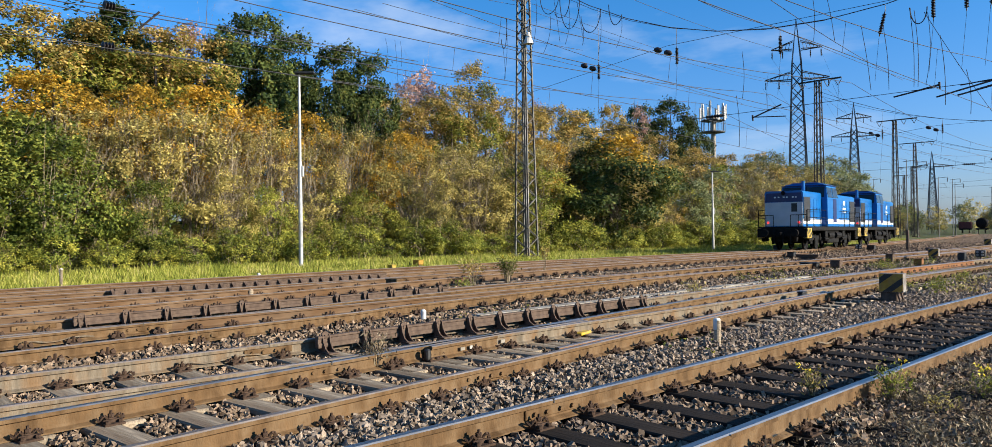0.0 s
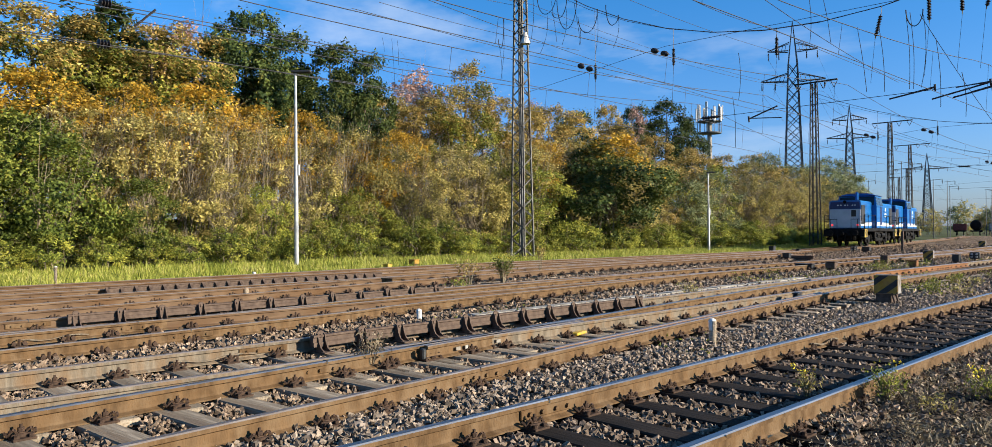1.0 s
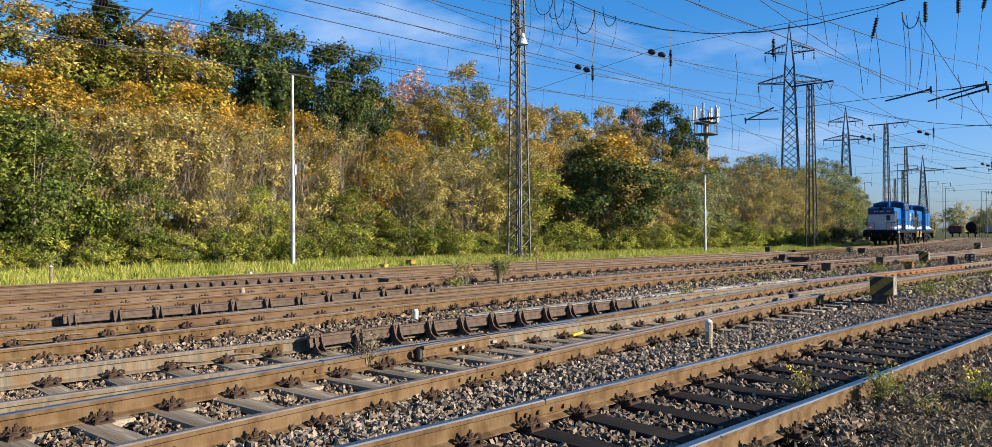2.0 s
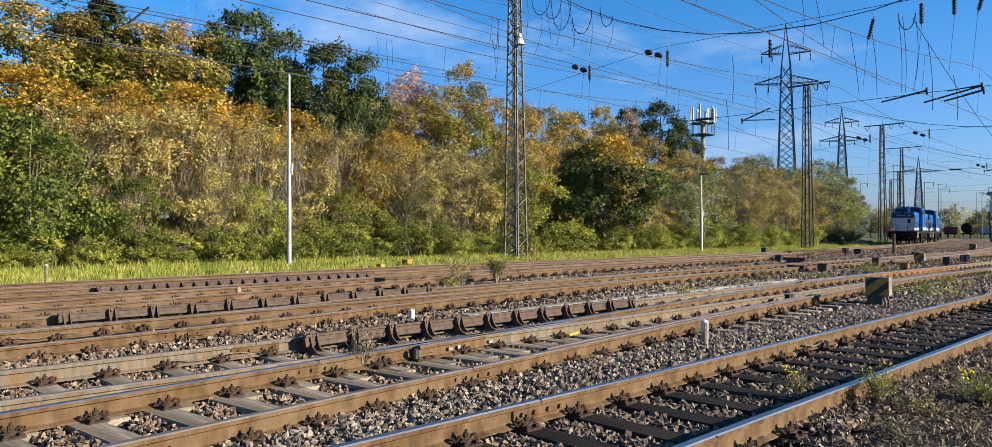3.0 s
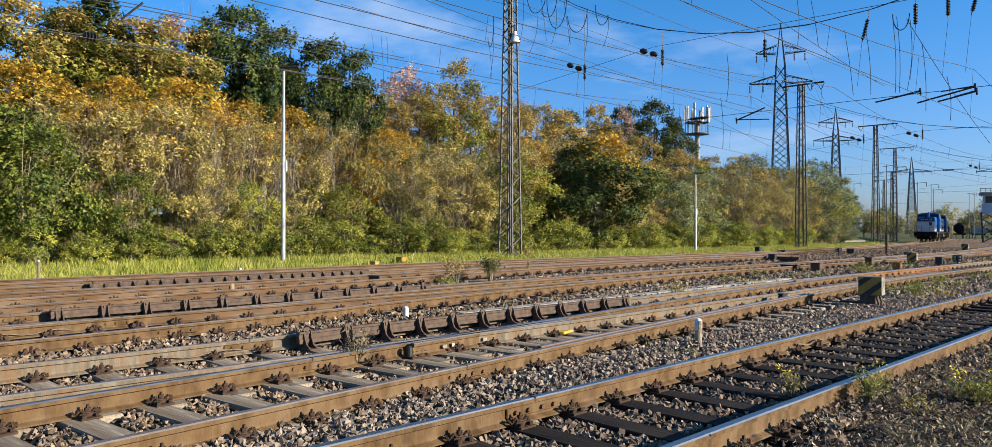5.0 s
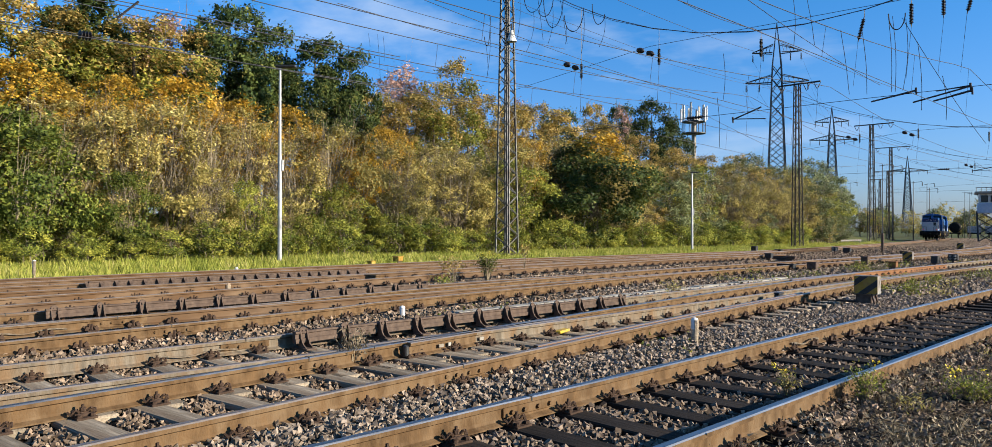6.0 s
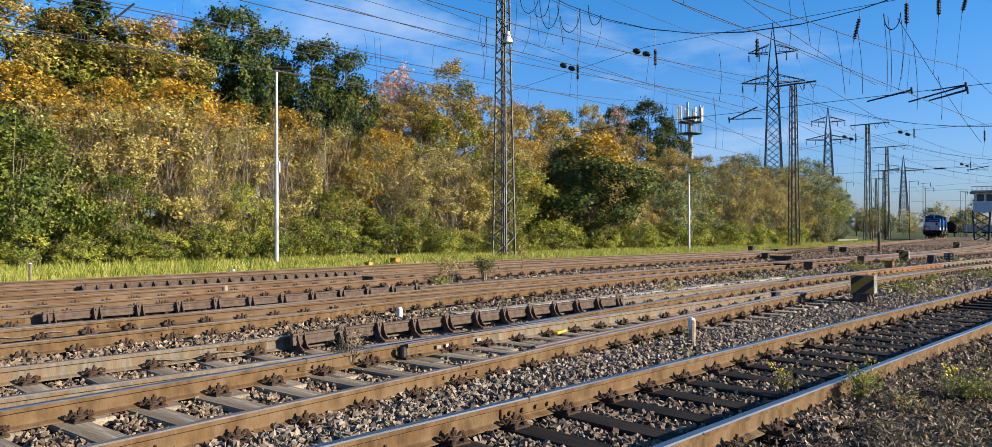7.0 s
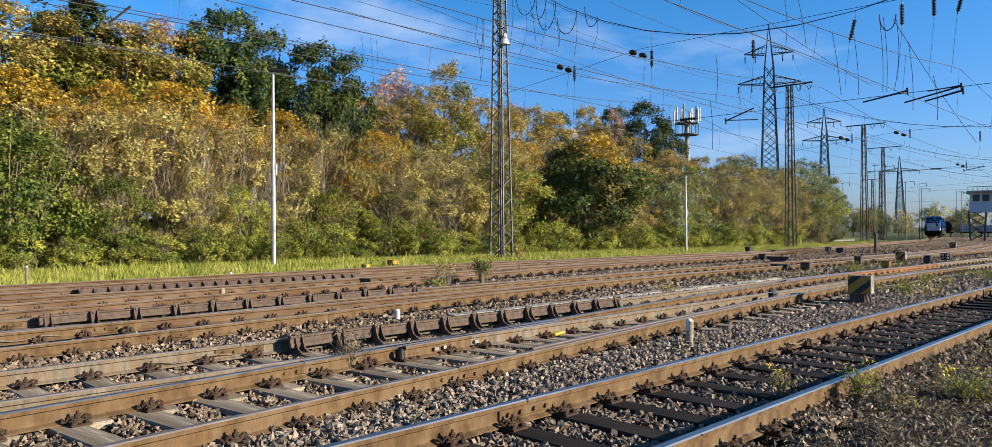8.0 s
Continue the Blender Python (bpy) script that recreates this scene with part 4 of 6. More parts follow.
        box(bm, (s * 1.49, -1.6, 1.73), (0.012, 1.25, 0.30))
        box(bm, (s * 1.49, -0.2, 1.73), (0.012, 1.25, 0.30))
        part("white_band", bm, M_STRIPE, cab)
    bm = bmesh.new()
    tube(bm, (0.1, -2.5, 3.4), (0.1, -2.5, 4.3), 0.11, n=10)
    part("exhaust", bm, M_BLUE, t)
    # end faces
    for e in (-1, 1):
        y = e * 6.16
        bm = bmesh.new()
        box(bm, (0, y, 2.16), (2.20, 0.03, 1.42), 0.01)
        part("end_panel", bm, M_SILVER, t, "pale grey end panel")
        bm = bmesh.new()
        box(bm, (0, y, 3.16), (2.2, 0.03, 0.54), 0.01, None, 0, (0.92, 1))
        part("number_band", bm, M_NAVY, t)
        for x in (-0.5, -0.28, 0.02, 0.2, 0.55, 0.72):
            bm = bmesh.new()
            box(bm, (x, y + e * 0.02, 3.17), (0.10, 0.01, 0.08))
            part("number_bar", bm, M_STRIPE, t)
        bm = bmesh.new()
        lathe(bm, [(0.0, 0), (0.11, 0), (0.13, 0.08), (0.1, 0.1)], 12, Matrix.Translation((0, y, 3.42)) @ Matrix.Rotation(e * -math.pi / 2, 4, "X"))
        part("top_lamp", bm, M_FRAME, t)
        bm = bmesh.new()
        box(bm, (-e * 0.62, y + e * 0.018, 2.55), (0.34, 0.02, 0.5), 0.006)
        part("end_grille", bm, M_BLACK, t)
        for s in (-1, 1):
            bm = bmesh.new()
            q = Matrix.Translation((s * 0.9, y + e * 0.01, 1.66)) @ Matrix.Rotation(e * -math.pi / 2, 4, "X")
            lathe(bm, [(0.12, 0), (0.12, 0.07), (0.10, 0.075)], 12, q)
            lamp = part("tail_lamp", bm, M_STRIPE, t)
            bm = bmesh.new()
            lathe(bm, [(0.07, 0.07), (0.065, 0.085)], 12, q)
            part("lens", bm, M_RED if e < 0 else M_GLASS, lamp)
            # buffer
            bm = bmesh.new()
            q = Matrix.Translation((s * 0.875, e * 6.55, 1.05)) @ Matrix.Rotation(e * -math.pi / 2, 4, "X")
            lathe(bm, [(0.14, 0), (0.12, 0.12), (0.09, 0.2), (0.09, 0.42), (0.23, 0.46), (0.22, 0.53)], 14, q)
            part("buffer", bm, M_FRAME, t)
            # striped step corner
            bm = bmesh.new()
            box(bm, (s * 1.36, e * 6.1, 1.02), (0.22, 0.9, 0.6), 0.02)
            step = part("corner_step", bm, M_YELLOW, t)
            bm = bmesh.new()
            for i in range(3):
                q = Matrix.Rotation(0.7 * s, 4, "X")
                box(bm, (s * 1.475, e * 6.1 - 0.28 + 0.28 * i, 1.02), (0.012, 0.09, 0.66), 0, q)
                box(bm, (s * 1.30 + 0.08 * i - 0.08, e * 6.556, 1.02), (0.035, 0.012, 0.58), 0)
            part("black_stripes", bm, M_BLACK, step)
            # end handrails
            bm = bmesh.new()
            for x in (s * 1.4, s * 0.95, s * 0.5):
                tube(bm, (x, e * 6.5, 1.4), (x, e * 6.5, 2.38 if x == s * 1.4 else 2.1), 0.02, n=5)
            tube(bm, (s * 1.4, e * 6.5, 2.1), (s * 0.5, e * 6.5, 2.1), 0.02, n=5)
            part("end_handrail", bm, M_FRAME, t)
            # side handrail along the walkway
            bm = bmesh.new()
            a0, a1 = (-6.4, -2.4) if e < 0 else (0.6, 6.4)
            k = int((a1 - a0) / 1.3)
            for i in range(k + 1):
                yy = a0 + (a1 - a0) * i / k
                tube(bm, (s * 1.42, yy, 1.4), (s * 1.42, yy, 2.42), 0.02, n=5)
            for z in (2.42, 1.95):
                tube(bm, (s * 1.42, a0, z), (s * 1.42, a1, z), 0.02, n=5)
            part("side_handrail", bm, M_FRAME, t)
    # emblem bars on the hood side
    for s in (-1, 1):
        for z, w, h in ((3.0, 0.4, 0.3), (2.62, 0.8, 0.12), (2.42, 0.8, 0.08)):
            bm = bmesh.new()
            box(bm, (s * 1.145, 3.2, z), (0.01, w, h))
            part("emblem_bar", bm, M_STRIPE, t)
    bm = bmesh.new()
    box(bm, (0, -6.75, 1.0), (0.12, 0.5, 0.18), 0.03)
    tube(bm, (0.1, -6.65, 1.0), (0.12, -6.8, 0.45), 0.04, n=6)
    for x in (-0.45, 0.5):
        tube(bm, (x, -6.6, 0.95), (x + 0.05, -6.72, 0.4), 0.03, n=6)
    part("coupling", bm, M_FRAME, t)
    return wheels


LOCOS = []


def make_locos():
    for label in ("blue diesel locomotive with pale grey end and red tail lights", "blue diesel locomotive coupled ahead of its twin"):
        t = empty("diesel_locomotive")
        tag(t, label, "locomotive", "coupled pair of locomotives")
        LOCOS.append((t, loco_parts(t)))


make_locos()


def loco_face_y(t):
    return -0.11404 * t * t + 15.84750 * t + 43.67854


def motions():
    for k, (t, wheels) in enumerate(LOCOS):
        rows, arc, last = [], [], None
        for i in range(0, 241):
            s = i / 30
            y = loco_face_y(s) + 6.1 + 14.1 * k
            p = Vector((line_loco(y), y, gz(y) + 0.19))
            a = (line_loco(y + 4) - line_loco(y - 4)) / 8
            tilt = (gz(y + 4) - gz(y - 4)) / 8
            if i % 6 == 0:
                rows.append((s, Matrix.Translation(p) @ Euler((math.atan(tilt), 0, -math.atan(a))).to_matrix().to_4x4()))
            d = 0 if last is None else (p - last).length
            arc.append((arc[-1] if arc else 0) + d)
            last = p
        walk(t, rows)
        for w, yy in wheels:
            walk(w, [(i / 30, Matrix.Translation((0, yy, 0.5)) @ Matrix.Rotation(-arc[i] / 0.5, 4, "X")) for i in range(241)])




# ---- masts, lamps, pylons ----
def lattice(bm, h, w0, w1, panels, r, z0=0.0, n=4):
    """Zigzag bracing between four corners."""
    cs = [(-1, -1), (1, -1), (1, 1), (-1, 1)]
    for k in range(panels):
        za, zb = z0 + (h - z0) * k / panels, z0 + (h - z0) * (k + 1) / panels
        wa, wb = (w0 + (w1 - w0) * za / h) / 2, (w0 + (w1 - w0) * zb / h) / 2
        for i in range(4):
            a, b = cs[i], cs[(i + 1) % 4]
            if (k + i) % 2:
                a, b = b, a
            tube(bm, (a[0] * wa, a[1] * wa, za), (b[0] * wb, b[1] * wb, zb), r, n=n, cap=False)


def legs(t, h, w0, w1, r, m):
    for sx, sy in ((-1, -1), (1, -1), (1, 1), (-1, 1)):
        bm = bmesh.new()
        a, b = Vector((sx * w0 / 2, sy * w0 / 2, 0)), Vector((sx * w1 / 2, sy * w1 / 2, h))
        for dx, dy in ((-sx * r, 0), (0, -sy * r)):
            c0 = a + Vector((dx, dy, 0))
            tube(bm, c0, b + Vector((dx, dy, 0)), r * 0.75, n=4)
        part("leg", bm, m, t)


def insulator(bm, p0, p1, r=0.09, n=7):
    """Ribbed stick insulator from p0 to p1."""
    p0, p1 = Vector(p0), Vector(p1)
    q = Matrix.Translation(p0) @ (p1 - p0).to_track_quat("Z", "Y").to_matrix().to_4x4()
    L = (p1 - p0).length
    pts = [(0.015, 0), (0.02, 0.1 * L)]
    for i in range(n):
        z = L * (0.12 + 0.76 * i / n)
        pts += [(r * 0.45, z), (r, z + 0.25 * L / n), (r * 0.9, z + 0.4 * L / n), (r * 0.45, z + 0.6 * L / n)]
    pts += [(0.02, 0.9 * L), (0.015, L)]
    lathe(bm, pts, 8, q)


def catenary_mast(x, y, h, w0, w1, panels, arm=0.0, label="", rot=0.0, paint=M_MAST):
    t = empty("catenary_mast", Matrix.Translation((x, y, gz(y) - 0.1)) @ Matrix.Rotation(rot, 4, "Z"))
    tag(t, label, "catenary mast", "catenary masts")
    legs(t, h, w0, w1, 0.075 if y < 60 else 0.055, paint)
    bm = bmesh.new()
    lattice(bm, h, w0, w1, panels, 0.036 if y < 60 else 0.026)
    part("bracing", bm, paint, t)
    bm = bmesh.new()
    box(bm, (0, 0, 0.02), (w0 + 0.25, w0 + 0.25, 0.25), 0.03)
    part("footing", bm, M_EARTH, t)
    if arm:
        bm = bmesh.new()
        box(bm, (arm * 0.1, 0, h + 0.08), (2 * arm, 0.16, 0.14), 0.02)
        part("cross_arm", bm, M_MAST, t)
        for i, u in enumerate((-0.75, 0.45, 0.95)):
            for s in (-0.32, 0.32):
                bm = bmesh.new()
                insulator(bm, (u * arm + s, 0, h), (u * arm, 0, h - 0.65), 0.05, 5)
                part("insulator", bm, M_INSUL, t)
    return t


def lamp_post(x, y, h, label, head=0.9):
    t = empty("lamp_post", pose(x, y, gz(y) - 0.1))
    tag(t, label, "lamp post", "lamp posts beside the grass")
    bm = bmesh.new()
    tube(bm, (0, 0, 0), (0, 0, h * 0.55), 0.10, 0.085, 12)
    tube(bm, (0, 0, h * 0.55), (0, 0, h), 0.07, 0.055, 12)
    part("pole", bm, M_GALV, t, smooth=False)
    bm = bmesh.new()
    q = Matrix.Rotation(radians(46), 4, "Z")
    box(bm, q @ Vector((head * 0.3, 0, h + 0.06)), (head, 0.34, 0.11), 0.03, q)
    part("lamp_head", bm, M_BLACK, t, "flat dark lamp head")
    bm = bmesh.new()
    box(bm, q @ Vector((0.1, 0, h * 0.5)), (0.12, 0.12, 0.5), 0.02, q)
    part("fuse_box", bm, M_GALV, t)
    return t


def make_masts():
    m1 = catenary_mast(-30.9, 31.7, 17.6, 1.0, 0.5, 30, 0, "tall tapering steel lattice catenary mast with a floodlight", 0.1, M_MAST_SUNLIT)
    bm = bmesh.new()
    q = Matrix.Translation((0.55, -0.27, 12.35))
    lathe(bm, [(0.30, 0.0), (0.28, 0.1), (0.18, 0.36), (0.12, 0.52), (0.10, 0.65)], 16, q)
    fl = part("floodlight", bm, M_WHITE, m1, "white bell-shaped floodlight")
    bm = bmesh.new()
    tube(bm, (0.55, -0.27, 12.9), (0.55, -0.27, 13.4), 0.04)
    tube(bm, (0.55, -0.27, 13.35), (0.2, -0.15, 13.35), 0.035)
    part("bracket", bm, M_MAST, fl)
    catenary_mast(-31.0, 71.5, 15.5, 0.85, 0.5, 20, 2.0, "steel lattice catenary mast with a top cross-arm", 0.0)
    catenary_mast(-37.7, 111.0, 16.3, 0.95, 0.45, 20, 2.6, "lattice catenary mast with a wide top arm", 0.0)
    catenary_mast(-47.6, 150.0, 17.0, 0.85, 0.42, 18, 3.0, "far lattice catenary mast with a wide top arm", 0.0)
    catenary_mast(-60.0, 187.0, 15.5, 0.7, 0.4, 14, 3.0, "distant lattice catenary mast", 0.0)
    catenary_mast(-66.0, 200.0, 14.5, 0.7, 0.4, 12, 2.4, "distant lattice catenary mast", 0.0)
    lamp_post(-31.0, 17.2, 8.75, "slim galvanised lamp post with flat dark head")
    lamp_post(-31.0, 52.4, 6.0, "slim galvanised lamp post with flat dark head", 0.6)
    lamp_post(-38.5, 95.8, 6.6, "slim galvanised lamp post with flat dark head", 0.9)


make_masts()


def pylon(x, y, h, label, arms, w=7.0, rot=0.5, r=0.13):
    t = empty("power_pylon", Matrix.Translation((x, y, gz(y))) @ Matrix.Rotation(rot, 4, "Z"))
    tag(t, label, "power pylon", "high voltage pylons")
    hb = h * 0.80
    for sx, sy in ((-1, -1), (1, -1), (1, 1), (-1, 1)):
        bm = bmesh.new()
        tube(bm, (sx * w / 2, sy * w / 2, 0), (sx * 0.9, sy * 0.9, hb), r * 1.25, r, 4)
        tube(bm, (sx * 0.9, sy * 0.9, hb), (0, 0, h), r, r * 0.6, 4)
        part("leg", bm, M_GALV2, t)
    bm = bmesh.new()
    lattice(bm, hb, w, 1.8, 14, r * 0.55)
    lattice(bm, hb, w, 1.8, 13, r * 0.5)
    part("bracing", bm, M_GALV2, t)
    for z, half in arms:
        for s in (-1, 1):
            bm = bmesh.new()
            zz, wb = z * h, 0.9 + (w / 2 - 0.9) * max(0, 1 - z * h / hb)
            for e in (-1, 1):
                tube(bm, (s * wb, e * wb, zz), (s * half, 0, zz + 0.2), r * 0.7, n=4)
                tube(bm, (s * wb * 0.8, e * wb * 0.8, zz + 1.8), (s * half, 0, zz + 0.3), r * 0.6, n=4)
            for k in range(1, 6):
                u = k / 6
                a = Vector((s * (wb + (half - wb) * u), wb * (1 - u), zz + 0.2 * u))
                b = Vector((s * (wb + (half - wb) * (u - 0.08)), wb * (1 - u), zz + 1.8 * (1 - u) + 0.3 * u))
                tube(bm, a, b, r * 0.4, n=3, cap=False)
            arm = part("cross_arm", bm, M_GALV2, t)
            for f in (0.97, 0.55):
                bm = bmesh.new()
                insulator(bm, (s * half * f, 0, zz), (s * half * f, 0, zz - 1.9), 0.16, 6)
                part("insulator", bm, M_INSUL, arm)
    return t


M_GALV2 = mat("weathered_pylon_steel", (0.05, 0.055, 0.06), (0.09, 0.095, 0.10), 2, 0.6, 0.2, 0.1, 20)


def make_far():
    pylon(-72.5, 157.0, 46, "steel lattice power pylon behind the woods", ((0.72, 6.4), (0.86, 5.0)), 4.4, 0.5, 0.15)
    pylon(-109.5, 282.0, 47, "distant steel lattice power pylon", ((0.74, 7.6), (0.88, 5.8)), 5.0, 0.5, 0.2)
    pylon(-141, 472, 44, "very distant steel lattice power pylon", ((0.80, 10.5),), 5.5, 0.45, 0.24)
    # mobile phone mast with panel antennas
    t = empty("antenna_mast", pose(-79.0, 134.2, 0))
    tag(t, "slender mobile phone mast crowned with white panel antennas", "antenna mast")
    bm = bmesh.new()
    tube(bm, (0, 0, 0), (0, 0, 23), 0.6, 0.4, 14)
    part("shaft", bm, M_CONC, t)
    for z in (20.0, 22.3):
        bm = bmesh.new()
        lathe(bm, [(0.5, z), (2.3, z), (2.3, z + 0.18), (0.5, z + 0.18)], 16)
        part("platform", bm, M_GALV2, t)
    for i in range(10):
        a = i * 0.628
        bm = bmesh.new()
        q = Matrix.Rotation(a, 4, "Z")
        box(bm, q @ Vector((2.5, 0, 23.6 + 0.5 * (i % 3))), (0.25, 0.42, 2.8), 0.05, q)
        part("panel_antenna", bm, M_WHITE, t)
        bm = bmesh.new()
        tube(bm, q @ Vector((2.25, 0, 20)), q @ Vector((2.25, 0, 25.2)), 0.07, n=5)
        part("post", bm, M_GALV2, t)
    # signal box on stilts
    t = empty("signal_tower", Matrix.Translation((-29.9, 144.0, gz(144))) @ Matrix.Rotation(radians(14), 4, "Z") @ Matrix.Diagonal((0.94, 0.94, 0.94, 1)))
    tag(t, "signal tower with pale blue cabin on steel stilts", "signal tower")
    for sx in (-1, 1):
        for sy in (-1, 1):
            bm = bmesh.new()
            tube(bm, (sx * 1.0 - 1.5, sy * 1.0, -0.3), (sx * 1.3 - 1.5, sy * 1.3, 5.2), 0.12, n=6)
            part("stilt", bm, M_GALV2, t)
    for k in range(4):
        for s in (-1, 1):
            for xa, xb in ((-2.5 - 0.05 * k, -0.5), (-0.5, -2.5)):
                bm = bmesh.new()
                tube(bm, (xa, s * 1.1, 1.3 * k), (xb, s * 1.1, 1.3 * (k + 1)), 0.06, n=4)
                part("brace", bm, M_GALV2, t)
    bm = bmesh.new()
    box(bm, (4.2, 0, 2.0), (1.2, 3.0, 6.5), 0.05)
    part("stair_shaft", bm, M_GREYPAINT, t)
    bm = bmesh.new()
    box(bm, (1.8, 0, 5.7), (9.0, 5.0, 1.7), 0.06)
    part("cabin", bm, M_TOWERBLUE, t)
    bm = bmesh.new()
    box(bm, (1.8, 0, 7.3), (8.6, 4.7, 1.7), 0.04)
    part("window_band", bm, M_WHITE, t)
    for i in range(6):
        bm = bmesh.new()
        box(bm, (-1.7 + 1.4 * i, -2.37, 7.3), (1.05, 0.06, 1.15), 0.02)
        part("window", bm, M_GLASS, t)
    for i in range(3):
        bm = bmesh.new()
        box(bm, (-2.52, -1.4 + 1.4 * i, 7.3), (0.06, 1.0, 1.15), 0.02)
        part("window", bm, M_GLASS, t)
    bm = bmesh.new()
    box(bm, (1.8, 0, 8.35), (9.8, 5.9, 0.4), 0.06)
    part("roof", bm, M_CONC, t)
    for i in range(14):
        bm = bmesh.new()
        tube(bm, (-2.9 + 0.72 * i, -2.8, 8.5), (-2.9 + 0.72 * i, -2.8, 9.2), 0.05, n=4)
        part("railing_post", bm, M_GALV2, t)
    bm = bmesh.new()
    tube(bm, (-3.0, -2.8, 9.2), (6.6, -2.8, 9.2), 0.05, n=4)
    part("railing", bm, M_GALV2, t)
    # wagons standing far down the yard
    for k, (x, y, m, lab) in enumerate(((-57.4, 217, M_REDPAINT, "red open wagon standing in the yard"), (-54.3, 219, M_FRAME, "black tank wagon standing in the yard"), (-50.6, 221, M_GREYPAINT, "grey open wagon standing in the yard"), (-46.8, 222, M_GREYPAINT, "grey open wagon standing in the yard"), (-43.0, 223, M_FRAME, "dark tank wagon standing in the yard"))):
        t = empty("freight_wagon", Matrix.Translation((x, y, gz(y) + 0.1)) @ Matrix.Rotation(radians(14), 4, "Z"))
        tag(t, lab, "freight wagon", "standing wagons")
        bm = bmesh.new()
        box(bm, (0, 0, 1.15), (2.7, 11.5, 0.3), 0.04)
        for s in (-0.87, 0.87):
            tube(bm, (s, -5.7, 1.05), (s, -6.3, 1.05), 0.18, n=10)
        part("underframe", bm, M_FRAME, t)
        for yy in (-4.0, 4.0):
            for s in (-0.75, 0.75):
                bm = bmesh.new()
                lathe(bm, [(0.1, -0.06), (0.46, -0.06), (0.46, 0.06), (0.1, 0.06)], 16, Matrix.Translation((s, yy, 0.46)) @ Matrix.Rotation(math.pi / 2, 4, "Y"))
                part("wheel", bm, M_FRAME, t)
        bm = bmesh.new()
        if k in (1, 4):
            lathe(bm, [(0.4, -5.6), (1.0, -5.5), (1.35, -5.2), (1.35, 5.2), (1.0, 5.5), (0.4, 5.6)], 20, Matrix.Translation((0, 0, 2.6)) @ Matrix.Rotation(-math.pi / 2, 4, "X"))
            part("tank", bm, m, t, smooth=False)
        else:
            box(bm, (0, 0, 2.1), (2.75, 11.3, 1.6), 0.05)
            for i in range(9):
                for s in (-1, 1):
                    box(bm, (s * 1.4, -5.0 + 1.25 * i, 2.1), (0.08, 0.1, 1.5))
            part("body", bm, m, t)


make_far()


def make_far_trees():
    rng = random.Random(8)
    a = make_tree(30, "olive", 10, 3.5, 1900, 0.17, 0.1, 9, 0.2, "far off half bare tree beyond the yard", bare=16, fill=0.7)
    b = make_tree(31, "grey", 10, 3.8, 2400, 0.22, 0.1, 9, 0.2, "far off greyish green tree beyond the yard")
    c = make_tree(32, "rust", 9, 3.4, 2200, 0.20, 0.1, 9, 0.2, "far off autumn tree beyond the yard")
    sp = [[], [], []]
    for i in range(76):
        u = i / 75
        y = 232 + 60 * rng.random() + 30 * math.sin(u * 3.1)
        x = -112 + 150 * u
        sp[rng.choice((0, 0, 0, 0, 1, 2))].append((x, y, rng.uniform(6.0, 12.0), rng.uniform(0.8, 1.3)))
    for i in range(14):
        sp[rng.randrange(3)].append((-50 - 2.2 * i, 118 + 6.5 * i, rng.uniform(5.5, 8.5), 1.1))
    for p, s, hs in zip((a, b, c), sp, (10, 10, 9)):
        rows = [(x, y, h + 0.0, w) for x, y, h, w in s]
        for i, (x, y, h, w) in enumerate(rows):
            m = Matrix.Translation((x, y, gz(y) - 0.2)) @ Matrix.Rotation(rng.uniform(0, 6.28), 4, "Z") @ Matrix.Diagonal((h / hs * w, h / hs * w, h / hs, 1))
            if i == 0:
                p.matrix_basis = m
            else:
                copy_thing(p, Matrix()).matrix_basis = m


make_far_trees()


def make_far_poles():
    """Slim masts and lamp posts that thin out towards the end of the yard."""
    rng = random.Random(17)
    for i in range(22):
        y = 120 + 5.0 * i + rng.uniform(-2, 2)
        x = (-8 - 0.10 * y, -20 - 0.14 * y, -30 - 0.19 * y)[i % 3] + rng.uniform(-1.5, 1.5)
        if abs(x - line_loco(y)) < 2.2:
            x -= 4
        h = rng.uniform(7, 14)
        t = empty("yard_pole", pose(x, y, gz(y) - 0.1))
        tag(t, "slim distant steel pole at the end of the yard", "pole", "distant poles")
        bm = bmesh.new()
        tube(bm, (0, 0, 0), (0, 0, h), 0.085, 0.05, 6)
        part("shaft", bm, M_GALV2, t)
        bm = bmesh.new()
        if i % 3:
            tube(bm, (-0.5, 0, h - 0.25), (1.5, 0, h - 0.1), 0.04, n=5)
            insulator(bm, (1.5, 0, h - 0.1), (1.5, 0, h - 1.0), 0.1, 4)
        else:
            tube(bm, (0, 0, h), (0.9, 0, h + 0.25), 0.06, n=5)
            box(bm, (1.2, 0, h + 0.27), (0.7, 0.3, 0.12), 0.03)
        part("arm", bm, M_GALV2, t)


make_far_poles()


# ---- overhead wires ----
def wire(pts, r=0.013, name="overhead_wire", label="thin dark overhead line wire", n=4, m=None, group="overhead wires", category="wire"):
    pts = [Vector(p) for p in pts]
    bm = bmesh.new()
    rings = []
    for i, p in enumerate(pts):
        d = (pts[min(i + 1, len(pts) - 1)] - pts[max(i - 1, 0)]).normalized()
        a = d.cross(Vector((0.31, 0.2, 0.93))).normalized()
        b = d.cross(a)
        rings.append([bm.verts.new(p + (a * math.cos(6.28319 * k / n) + b * math.sin(6.28319 * k / n)) * r) for k in range(n)])
    for u, v in zip(rings, rings[1:]):
        for k in range(n):
            bm.faces.new((u[k], u[(k + 1) % n], v[(k + 1) % n], v[k]))
    return tag(part(name, bm, m or M_WIRE), label, category, group)


